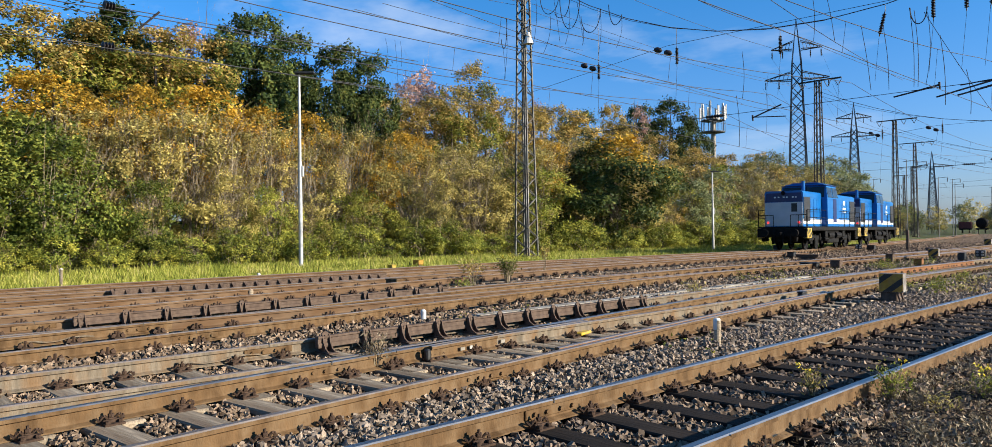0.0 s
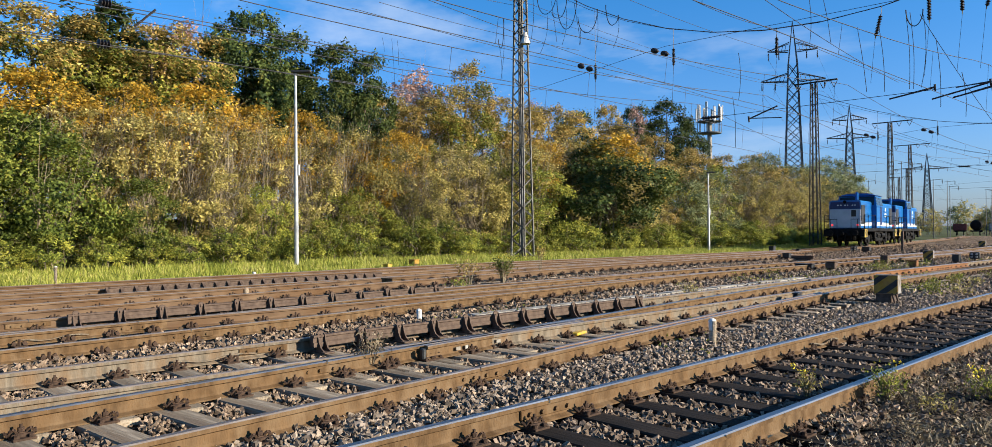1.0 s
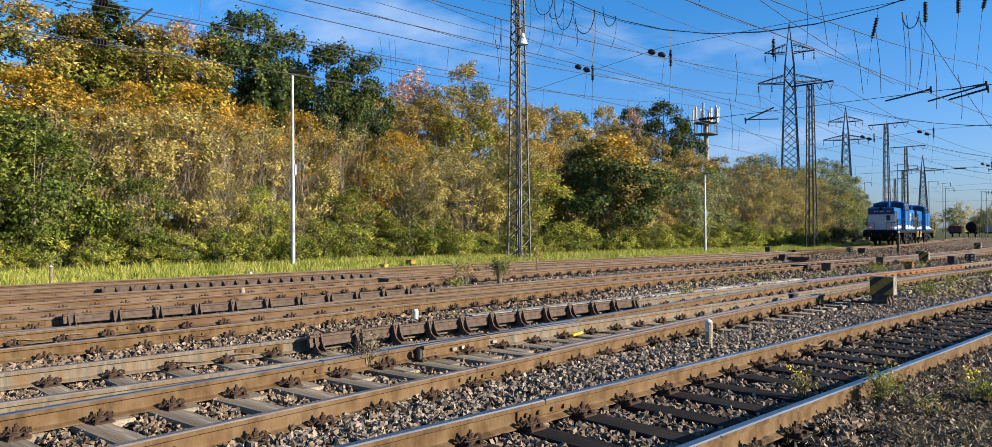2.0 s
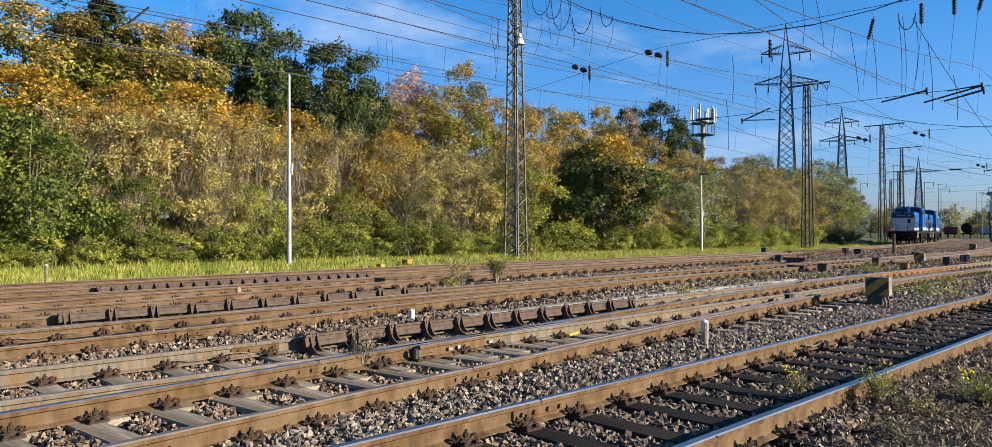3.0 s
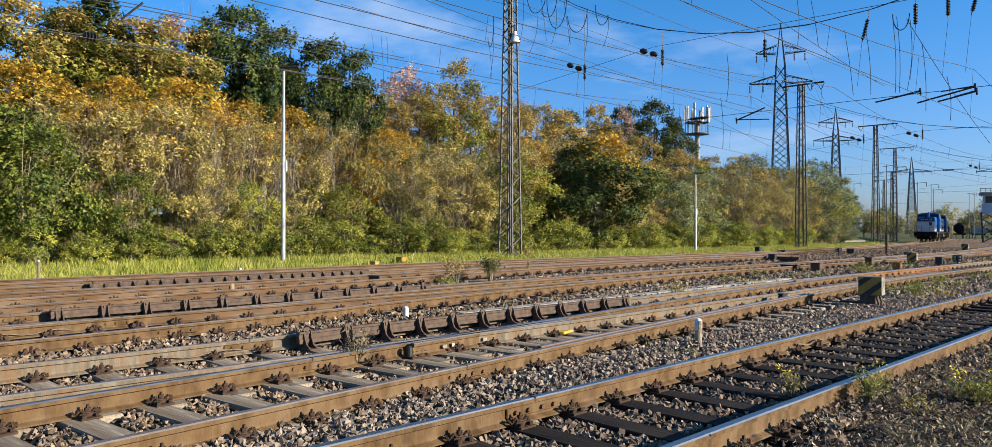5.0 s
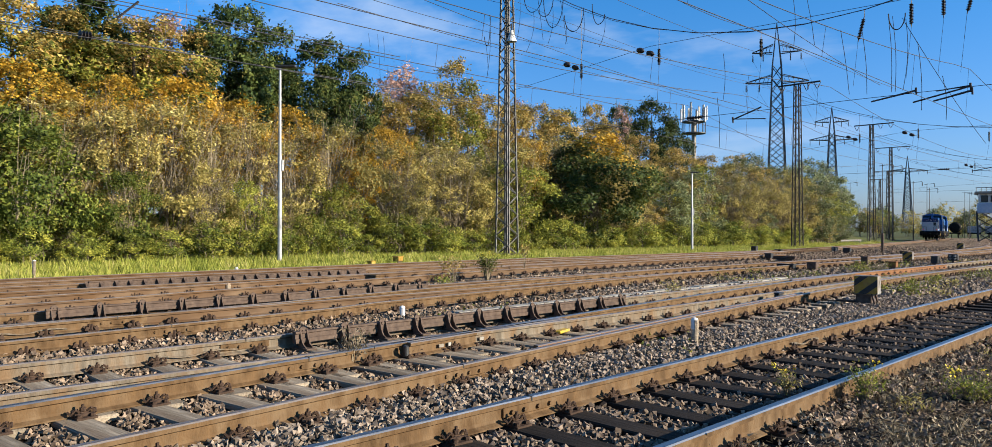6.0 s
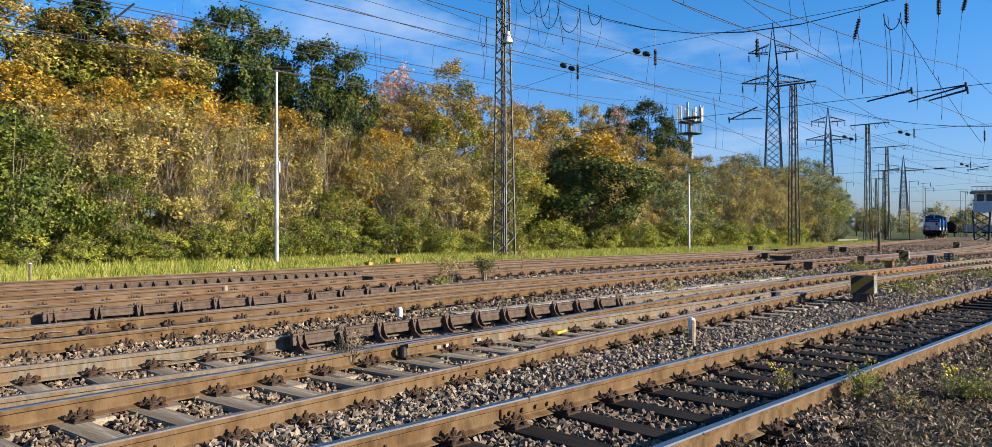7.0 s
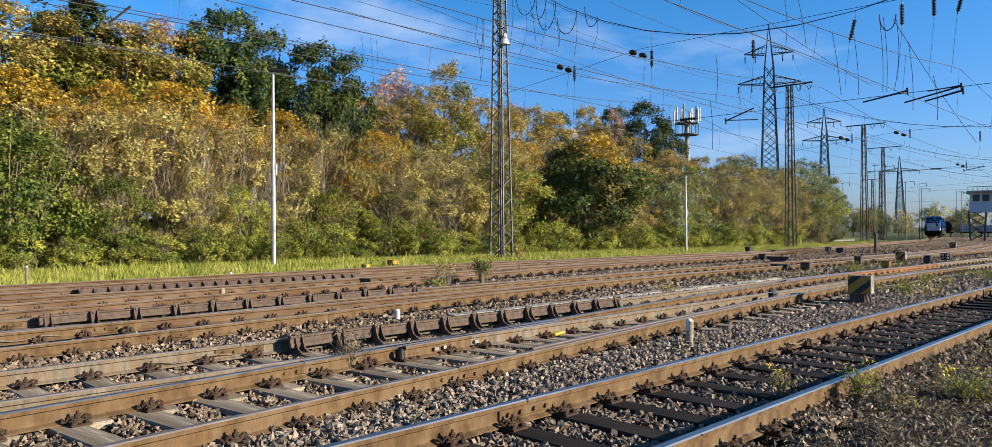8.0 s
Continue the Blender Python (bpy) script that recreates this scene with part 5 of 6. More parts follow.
def sag(a, b, d, n=14):
    a, b = Vector(a), Vector(b)
    return [a.lerp(b, i / n) - Vector((0, 0, 4 * d * (i / n) * (1 - i / n))) for i in range(n + 1)]


def along(line, z, y0, y1, step=4.0, off=0.0, d=0.0):
    """A wire over a track, held at the spans and sagging by d between them."""
    spans = (-8.5, 31.6, 71.5, 111.0, 150.0, 190.0)
    pts, y = [], y0
    while y <= y1:
        a = max([s for s in spans if s <= y], default=-48.5)
        b = min([s for s in spans if s > y], default=230.0)
        u = (y - a) / (b - a)
        pts.append(Vector((line(y) + off, y, gz(y) + z - 4 * d * u * (1 - u))))
        y += step
    return pts


def make_wires():
    rng = random.Random(12)
    runs = ((lambda y: 0.4 + line_loco(y), 0.0), (lambda y: -15.2 - 1.5 * smooth01((y - 10) / 40), 0.0), (lambda y: -12.2 - 0.012 * y, 0.0), (lambda y: -7.55, 0.0), (lambda y: -3.3, 0.0))
    for line, off in runs:
        wire(along(line, 5.72, -6, 188), 0.009, label="straight copper contact wire over the track")
        wire(along(line, 7.45, -6, 188, 2.0, 0.1, 1.15), 0.010, label="sagging carrier wire over the track")
        y = 1.0
        while y < 110:
            top = along(line, 7.45, y, y + 0.1, 5.0, 0.1, 1.15)[0]
            bot = along(line, 5.72, y, y + 0.1, 5.0)[0]
            wire([top, bot], 0.006, "dropper", "thin dropper between carrier and contact wire", 3)
            y += 6.2 + rng.uniform(-1, 1)
    # cross spans at each mast pair
    for ys, xl, xr, zt, zmid, zlow in ((31.6, -30.9, 4.0, 16.8, 10.1, 6.7), (71.5, -31.0, 6.0, 14.5, 9.8, 6.7), (111.0, -37.7, 6.0, 15.2, 9.8, 6.8), (150.0, -47.6, 4.0, 15.8, 9.9, 6.8)):
        g = gz(ys)
        wire([p + Vector((0, 0, g)) for p in sag((xl, ys, zt), (xr, ys, zt), zt - zmid)], 0.02, label="heavy sagging head-span cable across the yard")
        wire([p + Vector((0, 0.3, g)) for p in sag((xl, ys, zt - 0.4), (xr, ys, zt - 0.4), zt - zmid - 0.5)], 0.012, label="sagging head-span cable across the yard")
        wire([Vector((xl, ys, g + zmid - 0.7)), Vector((-21, ys, g + zmid + 0.35)), Vector((xr, ys, g + zmid + 0.1))], 0.012, label="straight cross-span wire over the yard")
        wire([Vector((xl, ys, g + zlow)), Vector((xr, ys, g + zlow))], 0.012, label="straight registration wire across the tracks")
        for k, x in enumerate((-25.3, -20.5, -15.3, -11.0, -9.3, -8.2, -7.2, -3.3)):
            u = (x - xl) / (xr - xl)
            ztop = zt - 4 * (zt - zmid) * u * (1 - u) + g
            zi = min(ztop - 0.25, g + 10.35)
            bm = bmesh.new()
            lean = 0.25 if k in (3, 6) else 0.0
            insulator(bm, (x, ys, zi), (x - lean, ys, zi - 1.0), 0.085, 13)
            tag(part("stick_insulator", bm, M_INSUL), "dark ribbed stick insulator hanging from a span wire", "insulator", "line insulators")
            wire([Vector((x, ys, ztop)), Vector((x, ys, zi))], 0.012, "hanger_wire", "short hanger wire above an insulator")
            wire([Vector((x - lean, ys, zi - 1.0)), Vector((x - lean - 0.25, ys + 0.2, g + 7.3))], 0.008, "hanger_wire", "thin hanger wire below an insulator")
        for x in (-26.0, -21.3):
            for s in (-0.22, 0.26):
                bm = bmesh.new()
                lathe(bm, [(0.03, -0.22), (0.10, -0.19), (0.14, -0.08), (0.13, 0.08), (0.08, 0.17), (0.03, 0.22)], 12, Matrix.Translation((x + s * 1.2, ys, g + zmid + 0.12 - s * 0.5)) @ Matrix.Rotation(1.9, 4, "Y"))
                tag(part("bell_insulator", bm, M_INSUL), "stubby black bell insulator in a cross wire", "insulator", "line insulators")
        for x in ((-18.6,) if ys < 40 else (-18.6, -10.2)):
            bm = bmesh.new()
            insulator(bm, (x - 0.5, ys, g + zlow + 0.01), (x + 0.6, ys, g + zlow), 0.09, 6)
            tag(part("bar_insulator", bm, M_INSUL), "dark ribbed insulator in the registration wire", "insulator", "line insulators")
        # steady arms: (clamp x, clamp z, inner ends of the sloping and of the level tube)
        arms = ((-16.65, 6.42, -15.3, 6.85, -15.1, 6.32), (-9.15, 6.78, -10.75, 6.55, -10.3, 6.62), (-7.35, 6.72, -9.25, 6.35, -8.45, 6.68), (-7.3, 6.55, -8.55, 6.32, -7.95, 6.45), (-3.2, 6.6, -4.9, 6.3, -4.4, 6.6)) if ys < 40 else ((-16.5, 6.45, -15.0, zlow, -15.2, 6.4), (-9.0, zlow, -10.8, 6.45, -10.3, 6.65), (-4.2, zlow, -6.0, 6.5, -5.5, 6.7))
        for xc, zc, xa, za, xb, zb in arms:
            t = empty("steady_arm", pose(xc, ys + 0.02, g + zc))
            tag(t, "angled tubular steady arm holding a contact wire", "steady arm", "steady arms")
            bm = bmesh.new()
            tube(bm, (0, 0, 0), (xa - xc, 0, za - zc), 0.032, n=6)
            part("upper_tube", bm, M_WIRE, t)
            bm = bmesh.new()
            tube(bm, (0, 0, 0.03), (xb - xc, 0, zb - zc), 0.024, n=6)
            part("lower_tube", bm, M_WIRE, t)
            bm = bmesh.new()
            tube(bm, (0, 0, 0.12), (0.02, 0, -0.14), 0.042, 0.034, 6)
            part("clamp", bm, M_INSUL, t)
    # hanging jumper loops beside the tall mast
    for x0, z0, x1, z1, zb in ((-29.47, 14.79, -28.07, 14.41, 13.6), (-28.35, 13.62, -27.24, 14.3, 13.19), (-27.98, 14.32, -26.56, 13.88, 12.46), (-26.47, 12.97, -25.13, 13.1, 11.98), (-24.58, 13.19, -23.76, 12.49, 12.05), (-32.68, 12.91, -32.19, 14.03, 12.33), (-10.11, 9.82, -9.51, 9.74, 9.15)):
        pts = []
        for i in range(15):
            u = i / 14
            pts.append(Vector((x0 + (x1 - x0) * (0.5 - 0.5 * math.cos(math.pi * u)), 31.6, (z0 if u < 0.5 else z1) + (zb - (z0 if u < 0.5 else z1)) * math.sin(math.pi * u))))
        wire(pts, 0.021, "jumper_cable", "looped black jumper cable hanging from a span", m=M_CABLE)
    for x0, z0, x1, z1 in ((-29.76, 14.78, -30.16, 11.73), (-28.69, 13.62, -29.27, 11.4), (-28.35, 14.26, -27.98, 11.89), (-27.28, 13.68, -27.61, 11.62), (-26.7, 13.84, -26.25, 11.39), (-25.13, 13.1, -25.3, 10.62), (-23.76, 12.49, -24.09, 10.85), (-32.19, 14.03, -32.46, 10.37), (-32.51, 12.42, -32.35, 10.51), (-43.38, 14.95, -43.08, 11.85), (-44.51, 15.24, -44.28, 14.17), (-42.72, 14.7, -42.64, 12.93), (-26.34, 12.53, -26.38, 11.37), (-10.11, 9.82, -10.01, 6.76), (-9.48, 9.5, -9.6, 6.76), (-9.95, 9.69, -9.87, 6.74), (-13.86, 11.27, -13.84, 9.23), (-13.28, 11.14, -12.97, 9.08), (-11.9, 9.51, -11.58, 6.86), (-11.07, 9.31, -10.91, 6.78), (-17.38, 7.44, -17.29, 5.13), (-9.07, 8.55, -8.95, 5.94), (-8.23, 7.14, -8.13, 5.49), (-17.07, 9.38, -17.1, 7.26)):
        bow = 0.3 + 0.25 * abs(x1 - x0)
        wire([Vector((x0 + (x1 - x0) * (i / 8) ** 2 + bow * 0.3 * math.sin(3 * i / 8), 31.55, z0 + (z1 - z0) * i / 8)) for i in range(9)], 0.011, "jumper_cable", "slack black jumper cable hanging from a span", m=M_CABLE)
    # feeder lines slung from mast to mast, and the pylons' conductors
    for dx, z in ((-0.6, 14.2), (0.9, 13.9)):
        for a, b in (((-30.9, -8.4), (-30.9, 31.7)), ((-30.9, 31.7), (-31.0, 71.5)), ((-31.0, 71.5), (-37.7, 111.0)), ((-37.7, 111.0), (-47.6, 150.0)), ((-47.6, 150), (-60, 187))):
            wire(sag((a[0] + dx, a[1], z + gz(a[1]) + 0.6), (b[0] + dx, b[1], z + gz(b[1]) + 0.6), 0.7), 0.011, label="feeder wire slung from mast to mast")
    for x0, y0, z0, x1, y1, z1 in ((-29.0, 18.9, 11.5, -30.0, 55.3, 11.2), (-25.0, 19.3, 11.3, -27.0, 42.4, 10.5), (-31.0, 21.8, 12.8, -31.0, 37.1, 12.8), (-27.0, 42.4, 10.5, -29.0, 59.2, 10.8), (-17.0, 27.2, 11.0, -17.5, 35.4, 11.3), (-12.0, 23.2, 9.2, -14.0, 42.5, 9.0), (-8.0, 26.3, 8.2, -9.5, 43.7, 5.7), (-17.5, 35.4, 11.3, -20.0, 63.5, 12.4), (-25.0, 16.8, 8.0, -26.5, 37.5, 7.4), (-26.0, 35.6, 14.6, -27.0, 54.6, 14.9)):
        wire(sag((x0, y0, z0), (x1, y1, z1), 0.15), 0.013, label="overhead feeder wire slung over the tracks")
    # two strained wires over the outer track, with disc insulators and a short arm between them
    for a, b, p, q in (((-24.0, 5.73, 8.26), (-25.0, 19.33, 8.54), (-24.09, 6.95, 8.29), (-24.12, 7.4, 8.29)), ((-24.0, 4.4, 7.09), (-25.0, 23.66, 7.1), (-24.13, 6.91, 7.09), (-24.15, 7.38, 7.09))):
        wire([Vector(a), Vector(b)], 0.014, label="taut feeder wire above the outer track")
        bm = bmesh.new()
        insulator(bm, p, q, 0.15, 4)
        tag(part("strain_insulator", bm, M_INSUL), "black disc insulator string in a taut wire", "insulator", "line insulators")
    bm = bmesh.new()
    tube(bm, (-24.3, 8.06, 7.8), (-24.1, 8.62, 8.39), 0.035, n=6)
    tag(part("wire_spreader", bm, M_INSUL), "short dark spreader arm between two wires", "spreader")
    c, d = math.cos(0.5), math.sin(0.5)
    for s, z in ((-6.9, 33), (6.9, 33), (-4.0, 33), (4.0, 33), (-5.0, 39.5), (5.0, 39.5)):
        p1, p2 = (-72.5 + s * c, 157 + s * d, z - 2), (-109.5 + s * c, 282 + s * d, z - 2)
        wire(sag(p1, p2, 4.0), 0.02, label="power line conductor between pylons")


make_wires()


# ---- trackside things ----
def check_rail(xf, y0, y1, step, label, tri=False):
    """A raised guard rail bar with cast chairs."""
    t = empty("check_rail")
    tag(t, label, "check rail", "check rails of the turnouts")
    prof = [(-0.045, 0.09), (0.035, 0.09), (0.035, 0.14), (0.02, 0.15), (0.02, 0.20), (0.035, 0.21), (0.035, 0.235), (-0.045, 0.235)]
    V, Fc, n = [], [], len(prof)
    m = 14
    for j in range(m):
        y = y0 + (y1 - y0) * j / (m - 1)
        flare = 0.06 * max(0, 1 - min(j, m - 1 - j))
        for px, pz in prof:
            V.append((xf(y) + px + flare, y, pz))
    for j in range(m - 1):
        for i in range(n):
            k = (i + 1) % n
            Fc.append((j * n + i, j * n + k, (j + 1) * n + k, (j + 1) * n + i))
    Fc += [tuple(reversed(range(n))), tuple(range((m - 1) * n, m * n))]
    part("guard_bar", (V, [], Fc), M_CHAIR, t)
    me = None
    y = y0 + 0.12
    while y < y1:
        if me is None:
            bm = bmesh.new()
            if tri:
                for e in (0.0,):
                    a = [bm.verts.new(v) for v in ((0.02, e - 0.035, 0.02), (0.24, e - 0.035, 0.02), (0.03, e - 0.035, 0.22))]
                    b = [bm.verts.new(v) for v in ((0.02, e + 0.035, 0.02), (0.24, e + 0.035, 0.02), (0.03, e + 0.035, 0.22))]
                    for i in range(3):
                        bm.faces.new((a[i], a[(i + 1) % 3], b[(i + 1) % 3], b[i]))
                    bm.faces.new(a), bm.faces.new(list(reversed(b)))
            else:
                prof2 = [(0.055, 0.0), (0.22, 0.0), (0.215, 0.025), (0.15, 0.06), (0.105, 0.13), (0.085, 0.22), (0.055, 0.24)]
                face = [(0.055 * math.cos(math.pi * q / 6), 0.215 + 0.055 * math.sin(math.pi * q / 6)) for q in range(7)] + [(-0.06, 0.0), (0.06, 0.0)]
                plates = [([(x, e, z) for x, z in prof2], (0, 0.016, 0)) for e in (-0.055, 0.04)] + [([(0.037, y2, z2) for y2, z2 in face], (0.02, 0, 0))]
                for pts, d in plates:
                    a = [bm.verts.new(p) for p in pts]
                    b = [bm.verts.new(Vector(p) + Vector(d)) for p in pts]
                    for q in range(len(pts)):
                        k = (q + 1) % len(pts)
                        bm.faces.new((a[q], a[k], b[k], b[q]))
                    bm.faces.new(a), bm.faces.new(list(reversed(b)))
                tube(bm, (0.05, 0, 0.205), (0.078, 0, 0.205), 0.022, n=6)
                box(bm, (0.1, 0, 0.01), (0.34, 0.15, 0.02), 0.004)
            bmesh.ops.recalc_face_normals(bm, faces=bm.faces)
            me = bpy.data.meshes.new("chair")
            bm.to_mesh(me)
            bm.free()
            me.materials.append(M_CHAIR)
        for e in ((-0.16, 0.16) if tri else (0.0,)):
            share("chair", me, t, Matrix.Translation((xf(y), y + e, 0.02)))
        y += step
    return t


def hazard_box(x, y, s, label, rot=0.0):
    """Point-lever box with diagonal warning stripes on its end."""
    t = empty("lever_weight_box", Matrix.Translation((x, y, gz(y))) @ Matrix.Rotation(rot, 4, "Z") @ Matrix.Diagonal((s, s, s, 1)))
    tag(t, label, "point lever box", "point levers")
    bm = bmesh.new()
    box(bm, (0, 0, 0.46), (0.50, 0.36, 0.42), 0.012)
    part("box", bm, M_BOXGREY, t)
    bm = bmesh.new()
    box(bm, (0, -0.185, 0.46), (0.48, 0.01, 0.40))
    face = part("striped_plate", bm, M_FADED, t, "faded yellow plate with black diagonal stripes")
    for band in (((0.0, 0.42), (0.62, 1.0), (0.24, 1.0), (0.0, 0.78)), ((0.12, 0.0), (0.52, 0.0), (1.0, 0.46), (1.0, 0.84)), ((0.9, 0.0), (1.0, 0.0), (1.0, 0.1), (0.95, 0.05))):
        bm = bmesh.new()
        vs = [bm.verts.new((-0.24 + 0.48 * u, -0.194, 0.26 + 0.40 * v)) for u, v in band]
        vs2 = [bm.verts.new((v.co.x, -0.186, v.co.z)) for v in vs]
        bm.faces.new(vs)
        for i in range(4):
            bm.faces.new((vs[i], vs2[i], vs2[(i + 1) % 4], vs[(i + 1) % 4]))
        part("black_stripe", bm, M_BLACK, face)
    bm = bmesh.new()
    box(bm, (-0.05, 0, 0.13), (0.34, 0.3, 0.26), 0.02)
    tube(bm, (0.0, 0.1, 0.05), (-0.7, 0.1, 0.06), 0.03, n=6)
    for e in (-0.18, 0.2):
        tube(bm, (0.12, e, 0.27), (0.2, e, -0.02), 0.025, n=5)
    part("lever_base", bm, M_CHAIR, t)
    return t


def marker_post(x, y, h, r, label):
    t = empty("marker_post", pose(x, y, gz(y)))
    tag(t, label, "marker post", "marker posts")
    bm = bmesh.new()
    tube(bm, (0, 0, -0.05), (0.01, 0.0, h), r, r, 12)
    part("post", bm, M_WHITE if h < 0.3 and r < 0.055 else M_SLEEPER_PALE, t)
    bm = bmesh.new()
    lathe(bm, [(r * 1.04, h * 0.62), (r * 1.06, h), (r * 0.8, h + r * 0.5), (r * 0.2, h + r * 0.7)], 12)
    part("cap", bm, M_WHITE if r < 0.055 else M_STONE_RUST, t, "white painted top" if r < 0.055 else "dull pinkish top")


def small_box(name, x, y, s, material, label, category, feet=True, group=""):
    t = empty(name, pose(x, y, gz(y)))
    tag(t, label, category, group)
    bm = bmesh.new()
    box(bm, (0, 0, s[2] / 2 + 0.06), s, 0.02)
    part("housing", bm, material, t)
    bm = bmesh.new()
    box(bm, (0, 0, s[2] + 0.075), (s[0] * 1.06, s[1] * 1.06, 0.03), 0.008)
    part("lid", bm, material, t)
    bm = bmesh.new()
    box(bm, (0, 0, 0.02), (s[0] * 0.7, s[1] * 0.7, 0.1))
    part("base", bm, M_CHAIR, t)
    return t


def dwarf_signal(x, y, label):
    t = empty("dwarf_signal", pose(x, y, gz(y)) @ Matrix.Diagonal((0.62, 0.62, 0.62, 1)))
    tag(t, label, "dwarf signal", "dwarf signals")
    bm = bmesh.new()
    tube(bm, (0, 0, -0.05), (0, 0, 0.3), 0.06, n=8)
    part("stand", bm, M_CHAIR, t)
    bm = bmesh.new()
    box(bm, (0, 0, 0.52), (0.62, 0.25, 0.46), 0.04)
    part("housing", bm, M_BLACK, t)
    for s in (-0.15, 0.15):
        for z in (0.43, 0.62):
            bm = bmesh.new()
            lathe(bm, [(0.07, 0), (0.07, 0.1), (0.05, 0.1), (0.05, 0.02)], 12, Matrix.Translation((s, -0.125, z)) @ Matrix.Rotation(math.pi / 2, 4, "X"))
            part("lens_hood", bm, M_GREYPAINT, t)


def weed(seed, x, y, h, r, n, kinds, label, leaf=0.03, stems=14, flower=0):
    rng = np.random.default_rng(seed)
    t = empty("weed", pose(x, y, gz(y)))
    tag(t, label, "weed", "weeds in the ballast")
    bm = bmesh.new()
    P = []
    for i in range(stems):
        a, o = rng.uniform(0, 6.28), r * rng.random() ** 0.7
        top = Vector((math.cos(a) * o, math.sin(a) * o, h * rng.uniform(0.6, 1)))
        prev = Vector((top.x * 0.15, top.y * 0.15, -0.02))
        mid = Vector((top.x * 0.45, top.y * 0.45, top.z * 0.6))
        tube(bm, prev, mid, 0.006, 0.004, 3, cap=False)
        tube(bm, mid, top, 0.004, 0.002, 3, cap=False)
        for _ in range(max(1, n // stems)):
            u = rng.random()
            P.append(np.array(mid.lerp(top, u)) + rng.normal(0, 0.03 + r * 0.1, 3))
    tag(part("stalk", bm, M_TWIG, t), "", "", kind="stuff")
    P = np.array(P)
    P[:, 2] = np.abs(P[:, 2])
    quads("foliage", leaf_quads(rng, P, leaf, None, 0.42), len(P), LEAF[kinds], t)
    if flower:
        tops = P[np.argsort(-P[:, 2])[:flower]]
        F2 = np.repeat(tops, 4, 0) + rng.normal(0, 0.012, (len(tops) * 4, 3))
        quads("blossom", leaf_quads(rng, F2, 0.0105), len(F2), M_FLOWER, t)


M_FLOWER = plain("yellow_petals", (0.85, 0.62, 0.02), 0.6)


def make_trackside():
    check_rail(lambda y: -8.43, 4.85, 11.75, 0.605, "dark iron check rail on bracket chairs along the second track")
    check_rail(lambda y: -13.41, 3.4, 11.1, 0.67, "dark iron check rail on bracket chairs beside a far track")
    check_rail(lambda y: line_loco(y) - 0.61, 5.8, 13.6, 0.66, "check rail with triangular brackets beside the main line", True)
    # check rail of the branch, close to its outer rail
    t = empty("check_rail")
    tag(t, "low rusty check rail with a flared end along the branch", "check rail", "check rails of the turnouts")
    rail(t, line_b, 0.62, 6.4, 15.5, M_ORANGE, M_DULL, 0.02, "guard_rail")
    # switch blades of the near turnout
    t = empty("turnout_tongue")
    tag(t, "fresh orange rusty tongue rail lying against its stock rail", "tongue rail")
    rail(t, lambda y: -8.40 - 0.006 * (y - 18), 0.0, 19.0, 33.0, M_ORANGE, M_DULL, 0.025, "blade")
    t = empty("crossing_nose")
    tag(t, "painted rusty frog block of the turnout", "turnout frog")
    rail(t, line_b, -0.64, 5.5, 8.6, M_RAIL, M_DULL, 0.02, "wing_rail")
    rail(t, line_c, 0.64, 5.0, 8.6, M_RAIL_PALE, M_DULL, 0.02, "wing_rail")
    for y in (6.0, 6.15, 6.75):
        bm = bmesh.new()
        box(bm, (line_b(y) - 0.595, y, 0.10), (0.012, 0.07 if y != 6.15 else 0.045, 0.04))
        part("paint_mark", bm, M_CONC, t)
    bm = bmesh.new()
    box(bm, (-6.92, 5.44, 0.10), (0.07, 0.06, 0.13), 0.015)
    part("end_block", bm, M_BLACK, t)
    hazard_box(-5.45, 15.8, 0.86, "point lever box with black and yellow striped face", 0.15)
    hazard_box(-11.0, 36.9, 0.8, "far point lever box with striped face", 0.1)
    hazard_box(-16.0, 66.0, 0.9, "distant point lever box with striped face", 0.1)
    marker_post(-5.2, 8.85, 0.32, 0.045, "weathered concrete marker post with white top")
    marker_post(-10.25, 7.98, 0.16, 0.045, "small white marker post in the ballast")
    marker_post(-17.2, 8.2, 0.16, 0.06, "small pinkish marker post between far rails")
    marker_post(-22.9, 11.2, 0.20, 0.05, "small white marker post at the grass edge")
    marker_post(-25.6, 6.2, 0.5, 0.045, "thin white marker post in the grass")
    bm = bmesh.new()
    tube(bm, (-18.6, 56.9, gz(57) - 0.1), (-18.6, 56.9, gz(57) + 1.35), 0.10, n=8)
    tag(part("steel_post", bm, M_CHAIR), "short dark steel post between the tracks", "post")
    small_box("cable_box", -26.0, 20.0, (0.42, 0.28, 0.17), M_FADED, "faded yellow cable box in the grass edge", "cable box")
    small_box("cable_box", -24.6, 17.6, (0.35, 0.2, 0.1), M_YELLOW, "flat yellow box at the grass edge", "cable box")
    small_box("junction_box", -16.6, 12.0, (0.5, 0.3, 0.16), M_RAIL, "low rusty junction box between the tracks", "junction box")
